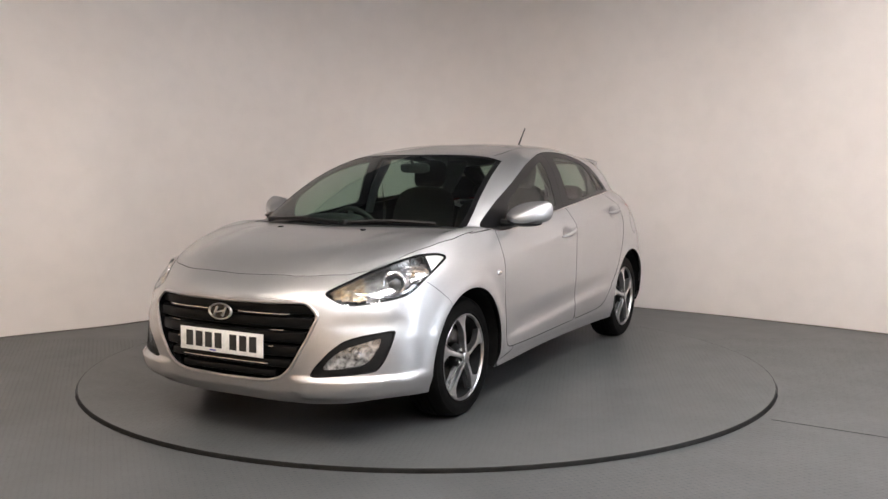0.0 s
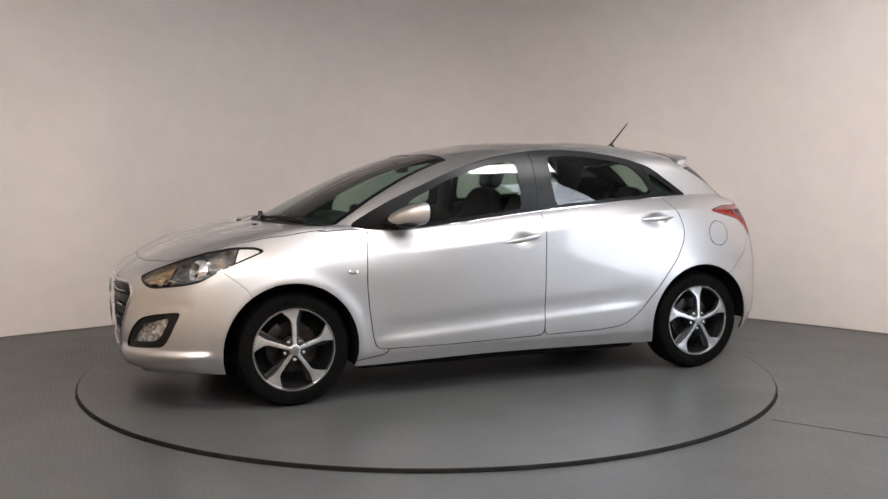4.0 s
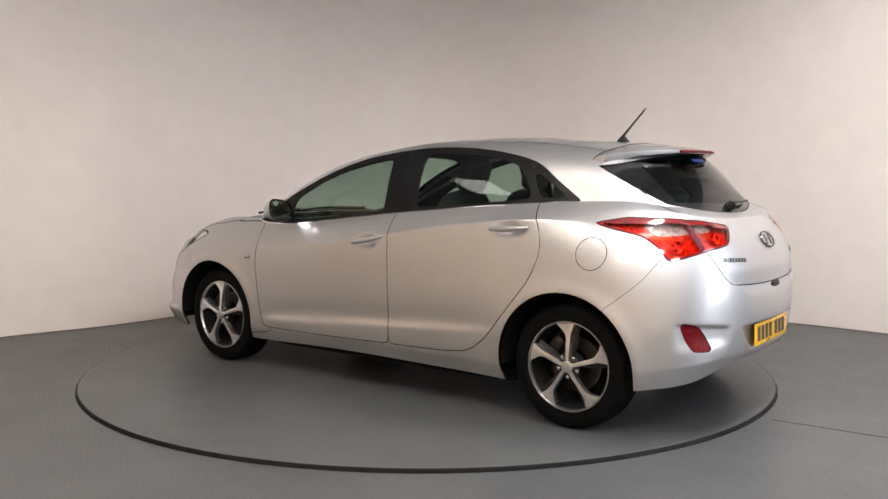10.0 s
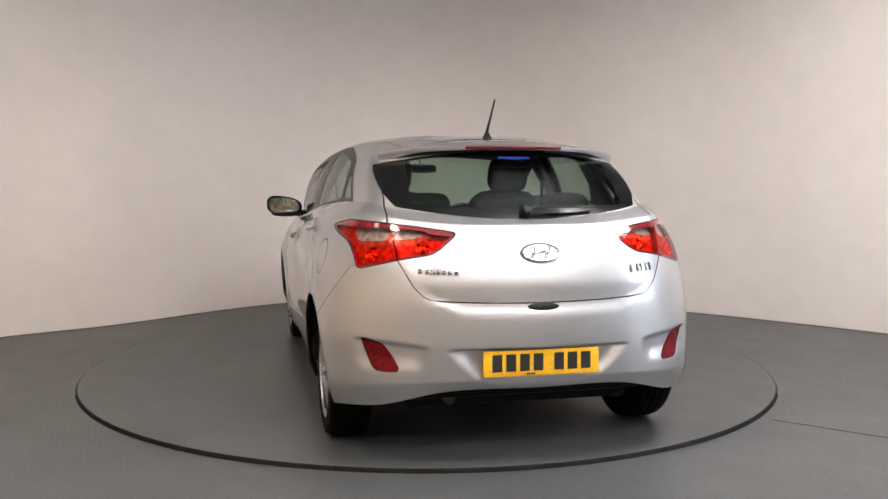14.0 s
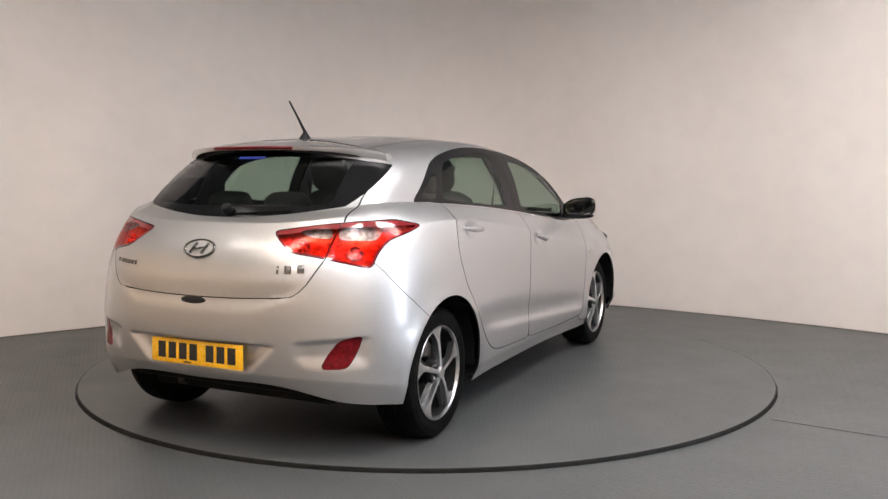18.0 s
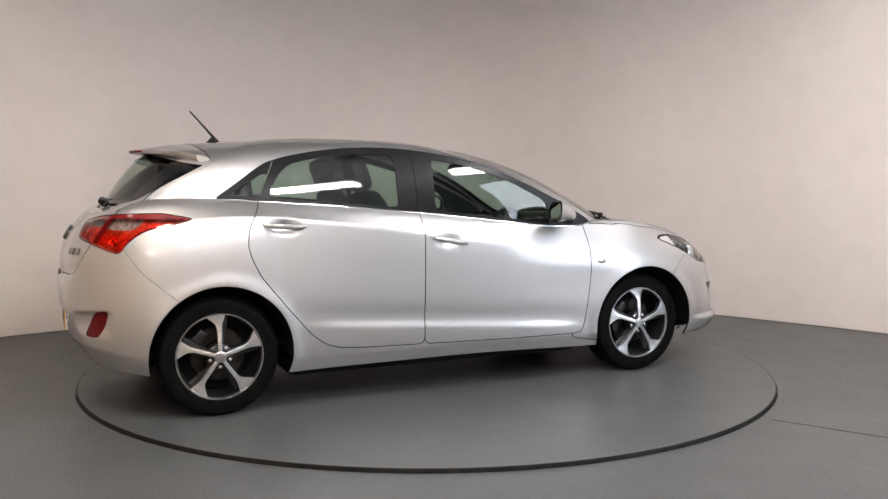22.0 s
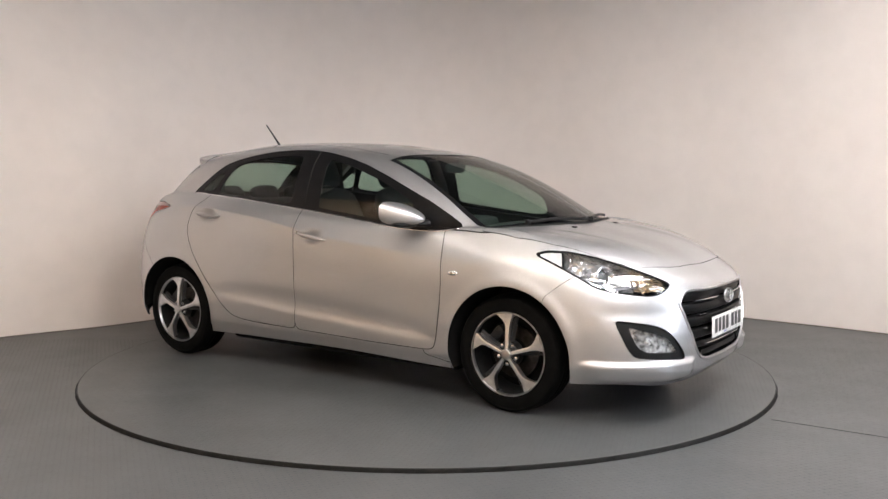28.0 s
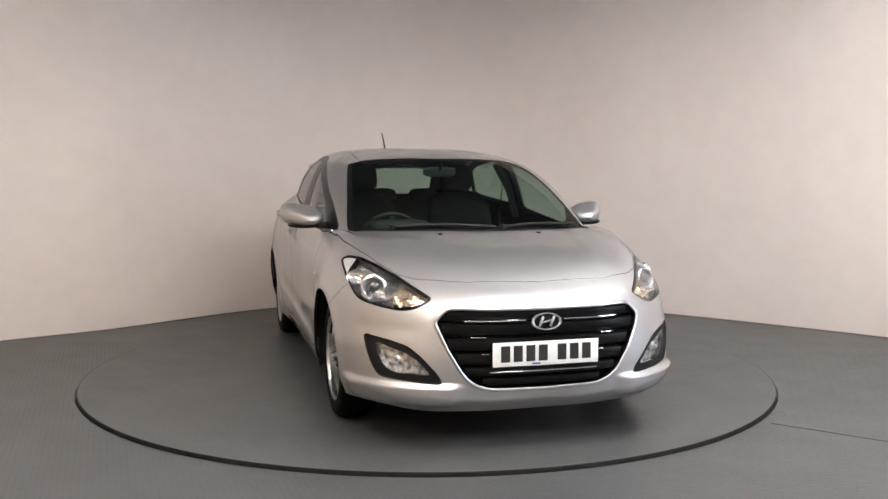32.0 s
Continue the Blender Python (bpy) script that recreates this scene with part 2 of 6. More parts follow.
def build_room():
    # curved back wall, with thickness
    line = spline(WALL_PLAN, 120) * 1.0173 + np.array((0.0, 0.103))
    tan = np.gradient(line, axis=0)
    nrm = np.stack([-tan[:, 1], tan[:, 0]], 1) / np.linalg.norm(tan, axis=1)[:, None]
    outer = line + nrm * 0.12
    for name, zs, mat, label in (("wall_curved", (Z_FLOOR, H_WHITE), M_WALL, "curved plain warm-white painted backdrop wall behind the turntable"),
                                 ("wall_upper", (H_WHITE, H_ROOM), M_UPPER, "grey unpainted wall above the white backdrop")):
        v, f = [], []
        for q, o in zip(line, outer):
            v += [(*q, zs[0]), (*q, zs[1]), (*o, zs[1]), (*o, zs[0])]
        for i in range(len(line) - 1):
            a, b = 4 * i, 4 * i + 4
            f += [(a, b, b + 1, a + 1), (a + 1, b + 1, b + 2, a + 2), (a + 2, b + 2, b + 3, a + 3)]
        tagged(mesh_ob(name, v, f, mat), label, "wall", kind="structure")
    # dark joint along its foot
    v, f = [], []
    inn = line - nrm * 0.003
    for q, o in zip(inn, line):
        v += [(*q, Z_FLOOR), (*q, Z_FLOOR + 0.007), (*o, Z_FLOOR + 0.007), (*o, Z_FLOOR)]
    for i in range(len(line) - 1):
        a, b = 4 * i, 4 * i + 4
        f += [(a, b, b + 1, a + 1), (a + 1, b + 1, b + 2, a + 2)]
    tagged(mesh_ob("baseboard", v, f, M_SEALANT, smooth=False), "thin brown sealant strip along the foot of the wall", "trim", kind="structure")
    # plain walls that close the room behind the camera
    for name, c, s in (("wall_west", (-4.66, -4.95, H_ROOM / 2), (0.12, 8.1, H_ROOM)),
                       ("wall_south", (0.15, -9.06, H_ROOM / 2), (9.74, 0.12, H_ROOM))):
        ob = part(name, box_bm(s[0], s[1], H_TAN, m=Matrix.Translation((c[0], c[1], H_TAN / 2))), M_WARM, None, smooth=False)
        tagged(ob, "plain tan painted studio wall", "wall", kind="structure")
        ob = part(name + "_upper", box_bm(s[0], s[1], H_ROOM - H_TAN, m=Matrix.Translation((c[0], c[1], (H_ROOM + H_TAN) / 2))), M_UPPER, None, smooth=False)
        tagged(ob, "grey unpainted wall above the tan paint", "wall", kind="structure")
    # east wall with a tall frosted window, out of sight beside the camera
    y0, y1, z0, z1 = -3.85, -2.55, 0.35, 5.1
    wall = merge_bm(box_bm(0.12, y0 + 9.0, H_ROOM, m=Matrix.Translation((4.96, (y0 - 9.0) / 2, H_ROOM / 2))),
                    box_bm(0.12, -0.9 - y1, H_ROOM, m=Matrix.Translation((4.96, (y1 - 0.9) / 2, H_ROOM / 2))),
                    box_bm(0.12, y1 - y0, z0, m=Matrix.Translation((4.96, (y0 + y1) / 2, z0 / 2))),
                    box_bm(0.12, y1 - y0, H_ROOM - z1, m=Matrix.Translation((4.96, (y0 + y1) / 2, (H_ROOM + z1) / 2))))
    tagged(part("wall_east", wall, M_UPPER, None, smooth=False), "plain grey studio wall with a tall window", "wall", kind="structure")
    win = new("window_1")
    tagged(win, "tall glazed shopfront window of four frosted panes with daylight behind it", "window", kind="structure")
    m, nt, p = nodes_of("frosted_daylight")
    p.inputs["Base Color"].default_value = (0.8, 0.8, 0.8, 1)
    p.inputs["Emission Color"].default_value = (0.86, 0.94, 1.06, 1)
    p.inputs["Emission Strength"].default_value = WINDOW_GLOW
    nrow = 4
    for k in range(nrow):
        zz = z0 + (k + 0.5) * (z1 - z0) / nrow
        part("pane", box_bm(0.01, y1 - y0 - 0.06, (z1 - z0) / nrow - 0.05, m=Matrix.Translation((4.95, (y0 + y1) / 2, zz))), m, win, smooth=False)
    for k in range(nrow + 1):
        zz = z0 + k * (z1 - z0) / nrow
        part("window_frame", box_bm(0.05, y1 - y0, 0.05, m=Matrix.Translation((4.95, (y0 + y1) / 2, zz))), M_GROOVE, win, smooth=False)
    ob = part("ceiling", box_bm(10.2, 13.4, 0.12, m=Matrix.Translation((0.15, -2.6, H_ROOM + 0.06))), M_CEIL, None, smooth=False)
    tagged(ob, "plain grey painted ceiling", "ceiling", kind="structure")
    # floor sheet with a round opening for the turntable
    n = 192
    v, f = [], []
    for k in range(n):
        a = 2 * math.pi * k / n
        c, s = math.cos(a), math.sin(a)
        big = 1 / max(abs(c) / 5.2, abs(s) / 9.3)
        v += [(R_EDGE * c, R_EDGE * s, Z_FLOOR - 0.04), (R_EDGE * c, R_EDGE * s, Z_FLOOR), (c * 3.2, s * 3.2, Z_FLOOR), (c * big, s * big, Z_FLOOR)]
    for k in range(n):
        a, b = 4 * k, 4 * ((k + 1) % n)
        for j in range(3):
            f.append((a + j, a + j + 1, b + j + 1, b + j))
    ob = mesh_ob("floor", v, f, M_FLOOR, smooth=False)
    tagged(ob, "dark grey painted steel floor with raised tread pattern", "floor", kind="structure")
    return ob


build_room()


def build_lights(spots, tone, glow):
    """One ceiling panel and its copies; tone: daylight or warm tubes."""
    m, nt, p = nodes_of("light_panel")
    p.inputs["Base Color"].default_value = (0.9, 0.9, 0.9, 1)
    p.inputs["Emission Color"].default_value = (*tone, 1)
    p.inputs["Emission Strength"].default_value = glow
    base = new("ceiling_light")
    tagged(base, "glowing white square-edged light panel hanging on wires", "ceiling light", "ceiling light panels")
    sx, sy = 1.2, 0.6
    part("diffuser", box_bm(sx - 0.03, sy - 0.03, 0.008, m=Matrix.Translation((0, 0, -0.012))), m, base, "glowing white diffuser", smooth=False)
    sides_ = [box_bm(lx, ly, 0.02, m=Matrix.Translation((cx, cy, -0.010))) for cx, cy, lx, ly in
              ((0, sy / 2 - 0.01, sx, 0.02), (0, -sy / 2 + 0.01, sx, 0.02), (sx / 2 - 0.01, 0, 0.02, sy - 0.04), (-sx / 2 + 0.01, 0, 0.02, sy - 0.04))]
    part("frame", merge_bm(*sides_), M_FRAME, base, smooth=False)
    for cx in (-0.5, 0.5):
        part("wire", cyl_bm(0.002, H_ROOM - H_LAMP, 6, 0, Matrix.Translation((cx, 0, (H_ROOM - H_LAMP) / 2))), M_FRAME, base, "thin steel hanging wire")
    base.matrix_basis = pose(*spots[0][:2], H_LAMP, 0, 0, spots[0][2])
    for x, y, r in spots[1:]:
        copy_thing(base, pose(x, y, H_LAMP, 0, 0, r))


# the two panels beyond y = -7 are unseen, added as fill light
PANELS_WARM = ((-1.9, -3.45, 48), (-2.8, -7.4, 48))
PANELS_COOL = ((-0.1, -6.2, 48), (1.2, -3.45, 48), (2.7, -1.65, 48), (1.9, -5.7, 48), (3.7, -7.2, 48))
PANELS_DIM = ((-3.3, -2.1, 48), (4.1, 0.0, -42))
build_lights(PANELS_WARM, (1.0, 0.87, 0.74), 45.0)
build_lights(PANELS_COOL, (1.0, 0.965, 0.955), 46.0)
build_lights(PANELS_DIM, (1.0, 0.95, 0.92), 4.5)


# ---- the car: one smooth skin, cut into panels ----
# Each ring is a line round the left half of the body from the middle of the nose to the middle of the tail.
# underside edge
UNDER_EDGE = ((2.12, 0, .186), (2.11, .30, .186), (2.05, .58, .198), (1.90, .75, .22), (1.72, .83, .21), (1.33, .86, .205), (.95, .855, .20),
              (.2, .845, .213), (-.6, .845, .208), (-1.33, .87, .21), (-1.70, .83, .25), (-1.87, .67, .275), (-1.98, .40, .342), (-2.0, 0, .345))
# lower lip and sill
SILL_LINE = ((2.19, 0, .25), (2.18, .30, .25), (2.11, .60, .28), (1.93, .79, .31), (1.74, .855, .30), (1.33, .885, .29), (.95, .875, .27),
             (.2, .868, .28), (-.6, .87, .28), (-1.33, .89, .29), (-1.72, .85, .34), (-1.90, .70, .37), (-2.01, .42, .39), (-2.045, 0, .40))
# widest line
WIDEST_LINE = ((2.225, 0, .50), (2.21, .30, .50), (2.11, .595, .50), (1.93, .785, .51), (1.72, .865, .53), (1.33, .90, .56), (.95, .885, .55),
               (.2, .883, .55), (-.6, .888, .56), (-1.33, .905, .56), (-1.70, .865, .57), (-1.89, .725, .58), (-2.03, .43, .59), (-2.075, 0, .60))
# rising crease
CREASE_LINE = ((2.19, 0, .69), (2.175, .30, .695), (2.065, .555, .70), (1.885, .74, .72), (1.70, .825, .75), (1.33, .872, .80), (.95, .872, .81),
               (.2, .878, .865), (-.6, .866, .985), (-1.33, .828, 1.035), (-1.68, .765, .99), (-1.85, .645, .97), (-1.975, .41, .94), (-2.01, 0, .93))
# bonnet edge, wing top and belt
BELT_RING = ((2.075, 0, .775), (2.06, .30, .783), (1.95, .54, .797), (1.79, .68, .830), (1.61, .755, .868), (1.33, .79, .925), (.98, .80, .955),
             (.2, .815, .99), (-.6, .80, 1.065), (-1.33, .735, 1.112), (-1.62, .70, 1.10), (-1.80, .60, 1.075), (-1.885, .35, 1.05), (-1.91, 0, 1.045))
# foot of the glass
GLASS_FOOT = ((1.33, 0, .985), (1.32, .25, .985), (1.24, .48, .985), (1.13, .64, .985), (1.06, .71, .98), (.98, .755, .975), (.86, .775, .965),
              (.2, .79, 1.01), (-.6, .775, 1.085), (-1.30, .705, 1.13), (-1.60, .65, 1.13), (-1.72, .56, 1.11), (-1.80, .33, 1.085), (-1.82, 0, 1.075))
# roof edge
ROOF_EDGE = ((.33, 0, 1.396), (.325, .25, 1.394), (.31, .46, 1.380), (.25, .55, 1.370), (.15, .57, 1.383), (.06, .572, 1.40), (-.04, .572, 1.413),
             (-.2, .57, 1.428), (-.6, .565, 1.430), (-1.0, .55, 1.405), (-1.2, .545, 1.385), (-1.36, .52, 1.365), (-1.52, .30, 1.375), (-1.56, 0, 1.385))
# roof panel
ROOF_PANEL = ((.15, 0, 1.432), (.14, .20, 1.43), (.10, .33, 1.425), (.03, .40, 1.43), (-.03, .42, 1.437), (-.10, .43, 1.442), (-.16, .43, 1.448),
              (-.3, .43, 1.455), (-.6, .43, 1.458), (-.95, .42, 1.443), (-1.1, .40, 1.428), (-1.22, .36, 1.42), (-1.35, .20, 1.425), (-1.38, 0, 1.428))
# spine of the roof
ROOF_SPINE = ((-.05, 0, 1.460), (-.06, 0, 1.460), (-.10, 0, 1.463), (-.15, 0, 1.466), (-.20, 0, 1.469), (-.25, 0, 1.471), (-.30, 0, 1.473),
              (-.45, 0, 1.476), (-.62, 0, 1.475), (-.80, 0, 1.470), (-.95, 0, 1.462), (-1.05, 0, 1.456), (-1.12, 0, 1.450), (-1.15, 0, 1.447))
RINGS = (UNDER_EDGE, SILL_LINE, WIDEST_LINE, CREASE_LINE, BELT_RING, GLASS_FOOT, ROOF_EDGE, ROOF_PANEL, ROOF_SPINE)
CREASED = (1, 5)          # rings over which the skin breaks
STEPS = (6, 26, 22, 20, 40, 40, 14, 10)   # rows of quads between rings
CREASE_ROW = sum(STEPS[:3])


def ramp(t):
    t = np.clip(t, 0, 1)
    return t * t * (3 - 2 * t)


def relief(G):
    """Pressed lines and scallops, as heights over the smooth skin."""
    x, y, z = G[..., 0], G[..., 1], G[..., 2]
    h = np.zeros_like(x)
    # lower door: the metal kicks out under a rising line
    zl = 0.425 - 0.068 * x
    along = ramp((0.95 - x) / 0.25) * ramp((x + 1.0) / 0.35)
    h += along * 0.007 * ramp((zl - z) / 0.045) * ramp((z - 0.22) / 0.14)
    h -= along * 0.005 * np.exp(-((z - zl - 0.03) / 0.05) ** 2)
    # the shoulder leans in above the crease, the door skin falls in slowly below it
    up = z - G[CREASE_ROW, :, 2][None, :]
    flank = ramp((0.75 - x) / 0.5) * ramp((x + 1.45) / 0.4) * (y > 0.4)
    h += flank * np.where(up > 0, 0.010 * np.exp(-np.maximum(up, 0) / 0.055), 0.010 * np.exp(-(up / 0.20) ** 2))
    # scooped cups behind the door handles
    for hx, hz in ((-0.03, 0.883), (-0.98, 0.986)):
        h -= 0.024 * np.exp(-(((x - hx) / 0.068) ** 2 + ((z - hz) / 0.032) ** 2) ** 1.5) * (y > 0.4)
    # wheel arch lips
    for cx in (1.345, -1.315):
        r = np.hypot(x - cx, z - 0.318)
        h += 0.010 * np.exp(-((r - 0.375) / 0.045) ** 2) * (y > 0.5) * ramp((z - 0.2) / 0.1)
    rear = ramp((-1.72 - x) / 0.12)
    # tailgate turns in towards its lower edge, bumper shelf below it
    edge = np.interp(z, (.70, .728, .745, .796, .9), (.38, .44, .499, .547, .601))
    foot = 0.724 + 0.06 * y * y
    h -= rear * 0.013 * np.clip((0.806 - z) / 0.085, 0, 1) * ramp((z - foot + 0.060) / 0.058) * ramp((edge - y + 0.012) / 0.06)
    h += rear * 0.001 * ramp((foot + 0.004 - z) / 0.01) * ramp((z - 0.56) / 0.12) * ramp((0.62 - y) / 0.1)
    # number plate recess with a sharp upper edge
    half = np.interp(z, (.365, .40, .46, .53), (.20, .295, .365, .43))
    h -= rear * 0.030 * ramp((half - y) / 0.09) * ramp((0.532 - z) / 0.008) * ramp((z - 0.365) / 0.07)
    # bumper scallops running in from the rear reflectors
    ez = 0.575 - 0.10 * (0.76 - y)
    h -= rear * 0.014 * ramp((ez - z) / 0.02) * ramp((z - 0.42) / 0.08) * ramp((y - 0.47) / 0.08) * ramp((0.79 - y) / 0.05)
    front = ramp((x - 1.72) / 0.15)
    # scallop above the fog lamps and blade below them
    u = y - x
    h -= front * 0.006 * np.exp(-((z - 0.575) / 0.035) ** 2) * ramp((u + 1.62) / 0.2) * ramp((-1.0 - u) / 0.12)
    h += front * 0.024 * ramp((0.338 - z) / 0.020) * ramp((z - 0.20) / 0.06) * ramp((y - 0.36) / 0.10)
    # bonnet: a soft ridge runs back from each lamp
    yr = 0.40 + 0.16 * (2.0 - x)
    h += 0.005 * np.exp(-((y - yr) / 0.05) ** 2) * ramp((x - 1.35) / 0.15) * ramp((2.02 - x) / 0.12) * (z > 0.78)
    return h


def ring_curve(pts, n):
    """A smooth even line through a ring's points, square to the middle plane at both ends."""
    P = np.asarray(pts, float)
    a, b = P[1] * (1, -1, 1), P[-2] * (1, -1, 1)
    P = np.vstack([a, P, b])
    t = np.linspace(0, len(P) - 3 - 1e-9, n)
    i = t.astype(int)
    f = (t - i)[:, None]
    # tangents by chord length
    d = np.linalg.norm(np.diff(P, axis=0), axis=1) ** 0.6 + 1e-9
    m = np.zeros_like(P)
    for k in range(1, len(P) - 1):
        m[k] = ((P[k] - P[k - 1]) / d[k - 1] * d[k] + (P[k + 1] - P[k]) / d[k] * d[k - 1]) / (d[k - 1] + d[k])
    p0, p1 = P[i + 1], P[i + 2]
    h = d[i + 1][:, None]
    m0, m1 = m[i + 1] * h, m[i + 2] * h
    q = (2 * f ** 3 - 3 * f ** 2 + 1) * p0 + (f ** 3 - 2 * f ** 2 + f) * m0 + (3 * f ** 2 - 2 * f ** 3) * p1 + (f ** 3 - f ** 2) * m1
    q[0, 1] = q[-1, 1] = 0
    return q


def skin_grid():
    NS = 430
    # spread the columns evenly by length along the widest line
    dense = ring_curve(RINGS[2], 2000)
    L = np.concatenate([[0], np.cumsum(np.linalg.norm(np.diff(dense, axis=0), axis=1))])
    pick = np.interp(np.linspace(0, L[-1], NS), L, np.arange(2000))
    R = []
    for ring in RINGS:
        c = ring_curve(ring, 2000)
        R.append(np.stack([np.interp(pick, np.arange(2000), c[:, k]) for k in range(3)], 1))
    R = np.array(R)                                   # ring, column, xyz
    d = np.linalg.norm(np.diff(R, axis=0), axis=2) + 1e-6
    m_in, m_out = np.zeros_like(R), np.zeros_like(R)
    for k in range(len(R)):
        if 0 < k < len(R) - 1:
            s0, s1 = (R[k] - R[k - 1]) / d[k - 1][:, None], (R[k + 1] - R[k]) / d[k][:, None]
            w = d[k - 1] + d[k]
            m_in[k] = m_out[k] = (s0 * d[k][:, None] + s1 * d[k - 1][:, None]) / w[:, None]
    for k in (0,):
        s = (R[1] - R[0]) / d[0][:, None]
        m_out[0] = 1.4 * s - 0.4 * m_in[1]
    s = (R[-1] - R[-2]) / d[-1][:, None]
    m_in[-1] = s * (1, 1, 0)
    for k in CREASED:
        s0, s1 = (R[k] - R[k - 1]) / d[k - 1][:, None], (R[k + 1] - R[k]) / d[k][:, None]
        m_in[k] = 1.5 * s0 - 0.5 * m_out[k - 1]
        m_out[k] = 1.5 * s1 - 0.5 * m_in[k + 1]
        if k == 5:                                    # the bonnet runs nearly straight up to the glass
            m_in[k] = 1.15 * s0 - 0.15 * m_out[k - 1]
    # the crease along the doors breaks softly
    k = 3
    s0, s1 = (R[k] - R[k - 1]) / d[k - 1][:, None], (R[k + 1] - R[k]) / d[k][:, None]
    w = (np.clip((R[k][:, 0] + 1.5) / 0.5, 0, 1) * np.clip((0.9 - R[k][:, 0]) / 0.6, 0, 1) * 1.0)[:, None]
    m_in[k] = (1 - w) * m_in[k] + w * (1.5 * s0 - 0.5 * m_out[k - 1])
    m_out[k] = (1 - w) * m_out[k] + w * (1.5 * s1 - 0.5 * m_in[k + 1])
    # so does the shelf under the rear window
    k = 4
    s0, s1 = (R[k] - R[k - 1]) / d[k - 1][:, None], (R[k + 1] - R[k]) / d[k][:, None]
    w = np.clip((-1.72 - R[k][:, 0]) / 0.12, 0, 1)[:, None]
    m_in[k] = (1 - w) * m_in[k] + w * (1.3 * s0 - 0.3 * m_out[k - 1])
    m_out[k] = (1 - w) * m_out[k] + w * (1.3 * s1 - 0.3 * m_in[k + 1])
    rows = []
    for k, n in enumerate(STEPS):
        for j in range(n):
            f = j / n
            h = d[k][:, None]
            rows.append((2 * f ** 3 - 3 * f ** 2 + 1) * R[k] + (f ** 3 - 2 * f ** 2 + f) * m_out[k] * h
                        + (3 * f ** 2 - 2 * f ** 3) * R[k + 1] + (f ** 3 - f ** 2) * m_in[k + 1] * h)
    rows.append(R[-1])
    G = np.array(rows)                                # row, column, xyz
    return G + grid_normals(G) * relief(G)[:, :, None]


def grid_normals(G):
    du, dv = np.gradient(G, axis=1), np.gradient(G, axis=0)
    n = np.cross(du, dv)
    n[-1] = n[-2]
    n[:, 0, 1] = n[:, -1, 1] = 0
    ln = np.linalg.norm(n, axis=2)
    n[ln < 1e-12] = (0, 0, 1)
    n /= np.maximum(np.linalg.norm(n, axis=2), 1e-12)[:, :, None]
    return n


class Skin:
    """Triangles with points and true normals, which can be cut along a line f = 0."""

    def __init__(self, V, N, F):
        use = np.zeros(len(V), bool)
        use[F.ravel()] = True
        at = np.cumsum(use) - 1
        self.V, self.N, self.F = V[use], N[use], at[F]

    def clip(self, f, keep_below=True, gap=0.0):
        """The piece where f < -gap, or where f > gap."""
        if len(self.F) == 0:
            return Skin(self.V, self.N, self.F.reshape(0, 3))
        g = (f + gap) if keep_below else (gap - f)
        ins = g <= 0
        c = ins[self.F].sum(1)
        whole, mixed = self.F[c == 3], self.F[(c > 0) & (c < 3)]
        V, N, made, tris, seen = list(self.V), list(self.N), len(self.V), [], {}

        def cut(a, b):
            nonlocal made
            key = (a, b) if a < b else (b, a)
            if key not in seen:
                t = g[a] / (g[a] - g[b])
                V.append(V[a] + (V[b] - V[a]) * t)
                n = N[a] + (N[b] - N[a]) * t
                N.append(n / max(np.linalg.norm(n), 1e-9))
                seen[key] = made
                made += 1
            return seen[key]

        for tri in mixed:
            poly = []
            for k in range(3):
                a, b = int(tri[k]), int(tri[(k + 1) % 3])
                if ins[a]:
                    poly.append(a)
                if ins[a] != ins[b]:
                    poly.append(cut(a, b))
            for k in range(1, len(poly) - 1):
                tris.append((poly[0], poly[k], poly[k + 1]))
        F = np.vstack([whole, np.array(tris, int).reshape(-1, 3)]) if tris else whole
        return Skin(np.array(V), np.array(N), F.astype(int))

    def split(self, fn, gap=0.0024):
        f = fn(self.V)
        return self.clip(f, True, gap), self.clip(f, False, gap)

    def sunk(self, depth):
        return Skin(self.V - self.N * depth, self.N, self.F)

    def mirrored(self):
        return Skin(self.V * (1, -1, 1), self.N * (1, -1, 1), self.F[:, ::-1])


def joined(*skins):
    V, N, F, k = [], [], [], 0
    for s in skins:
        V.append(s.V), N.append(s.N), F.append(s.F + k)
        k += len(s.V)
    return Skin(np.vstack(V), np.vstack(N), np.vstack(F))


def rim_edges(s):
    """Directed edges on the border, those in the middle plane left out."""
    E = np.vstack([s.F[:, [0, 1]], s.F[:, [1, 2]], s.F[:, [2, 0]]])
    key = np.sort(E, 1)
    _, inv, cnt = np.unique(key, axis=0, return_inverse=True, return_counts=True)
    E = E[cnt[inv.ravel()] == 1]
    mid = np.abs(s.V[E][:, :, 1]).max(1) < 2e-3
    return E[~mid]


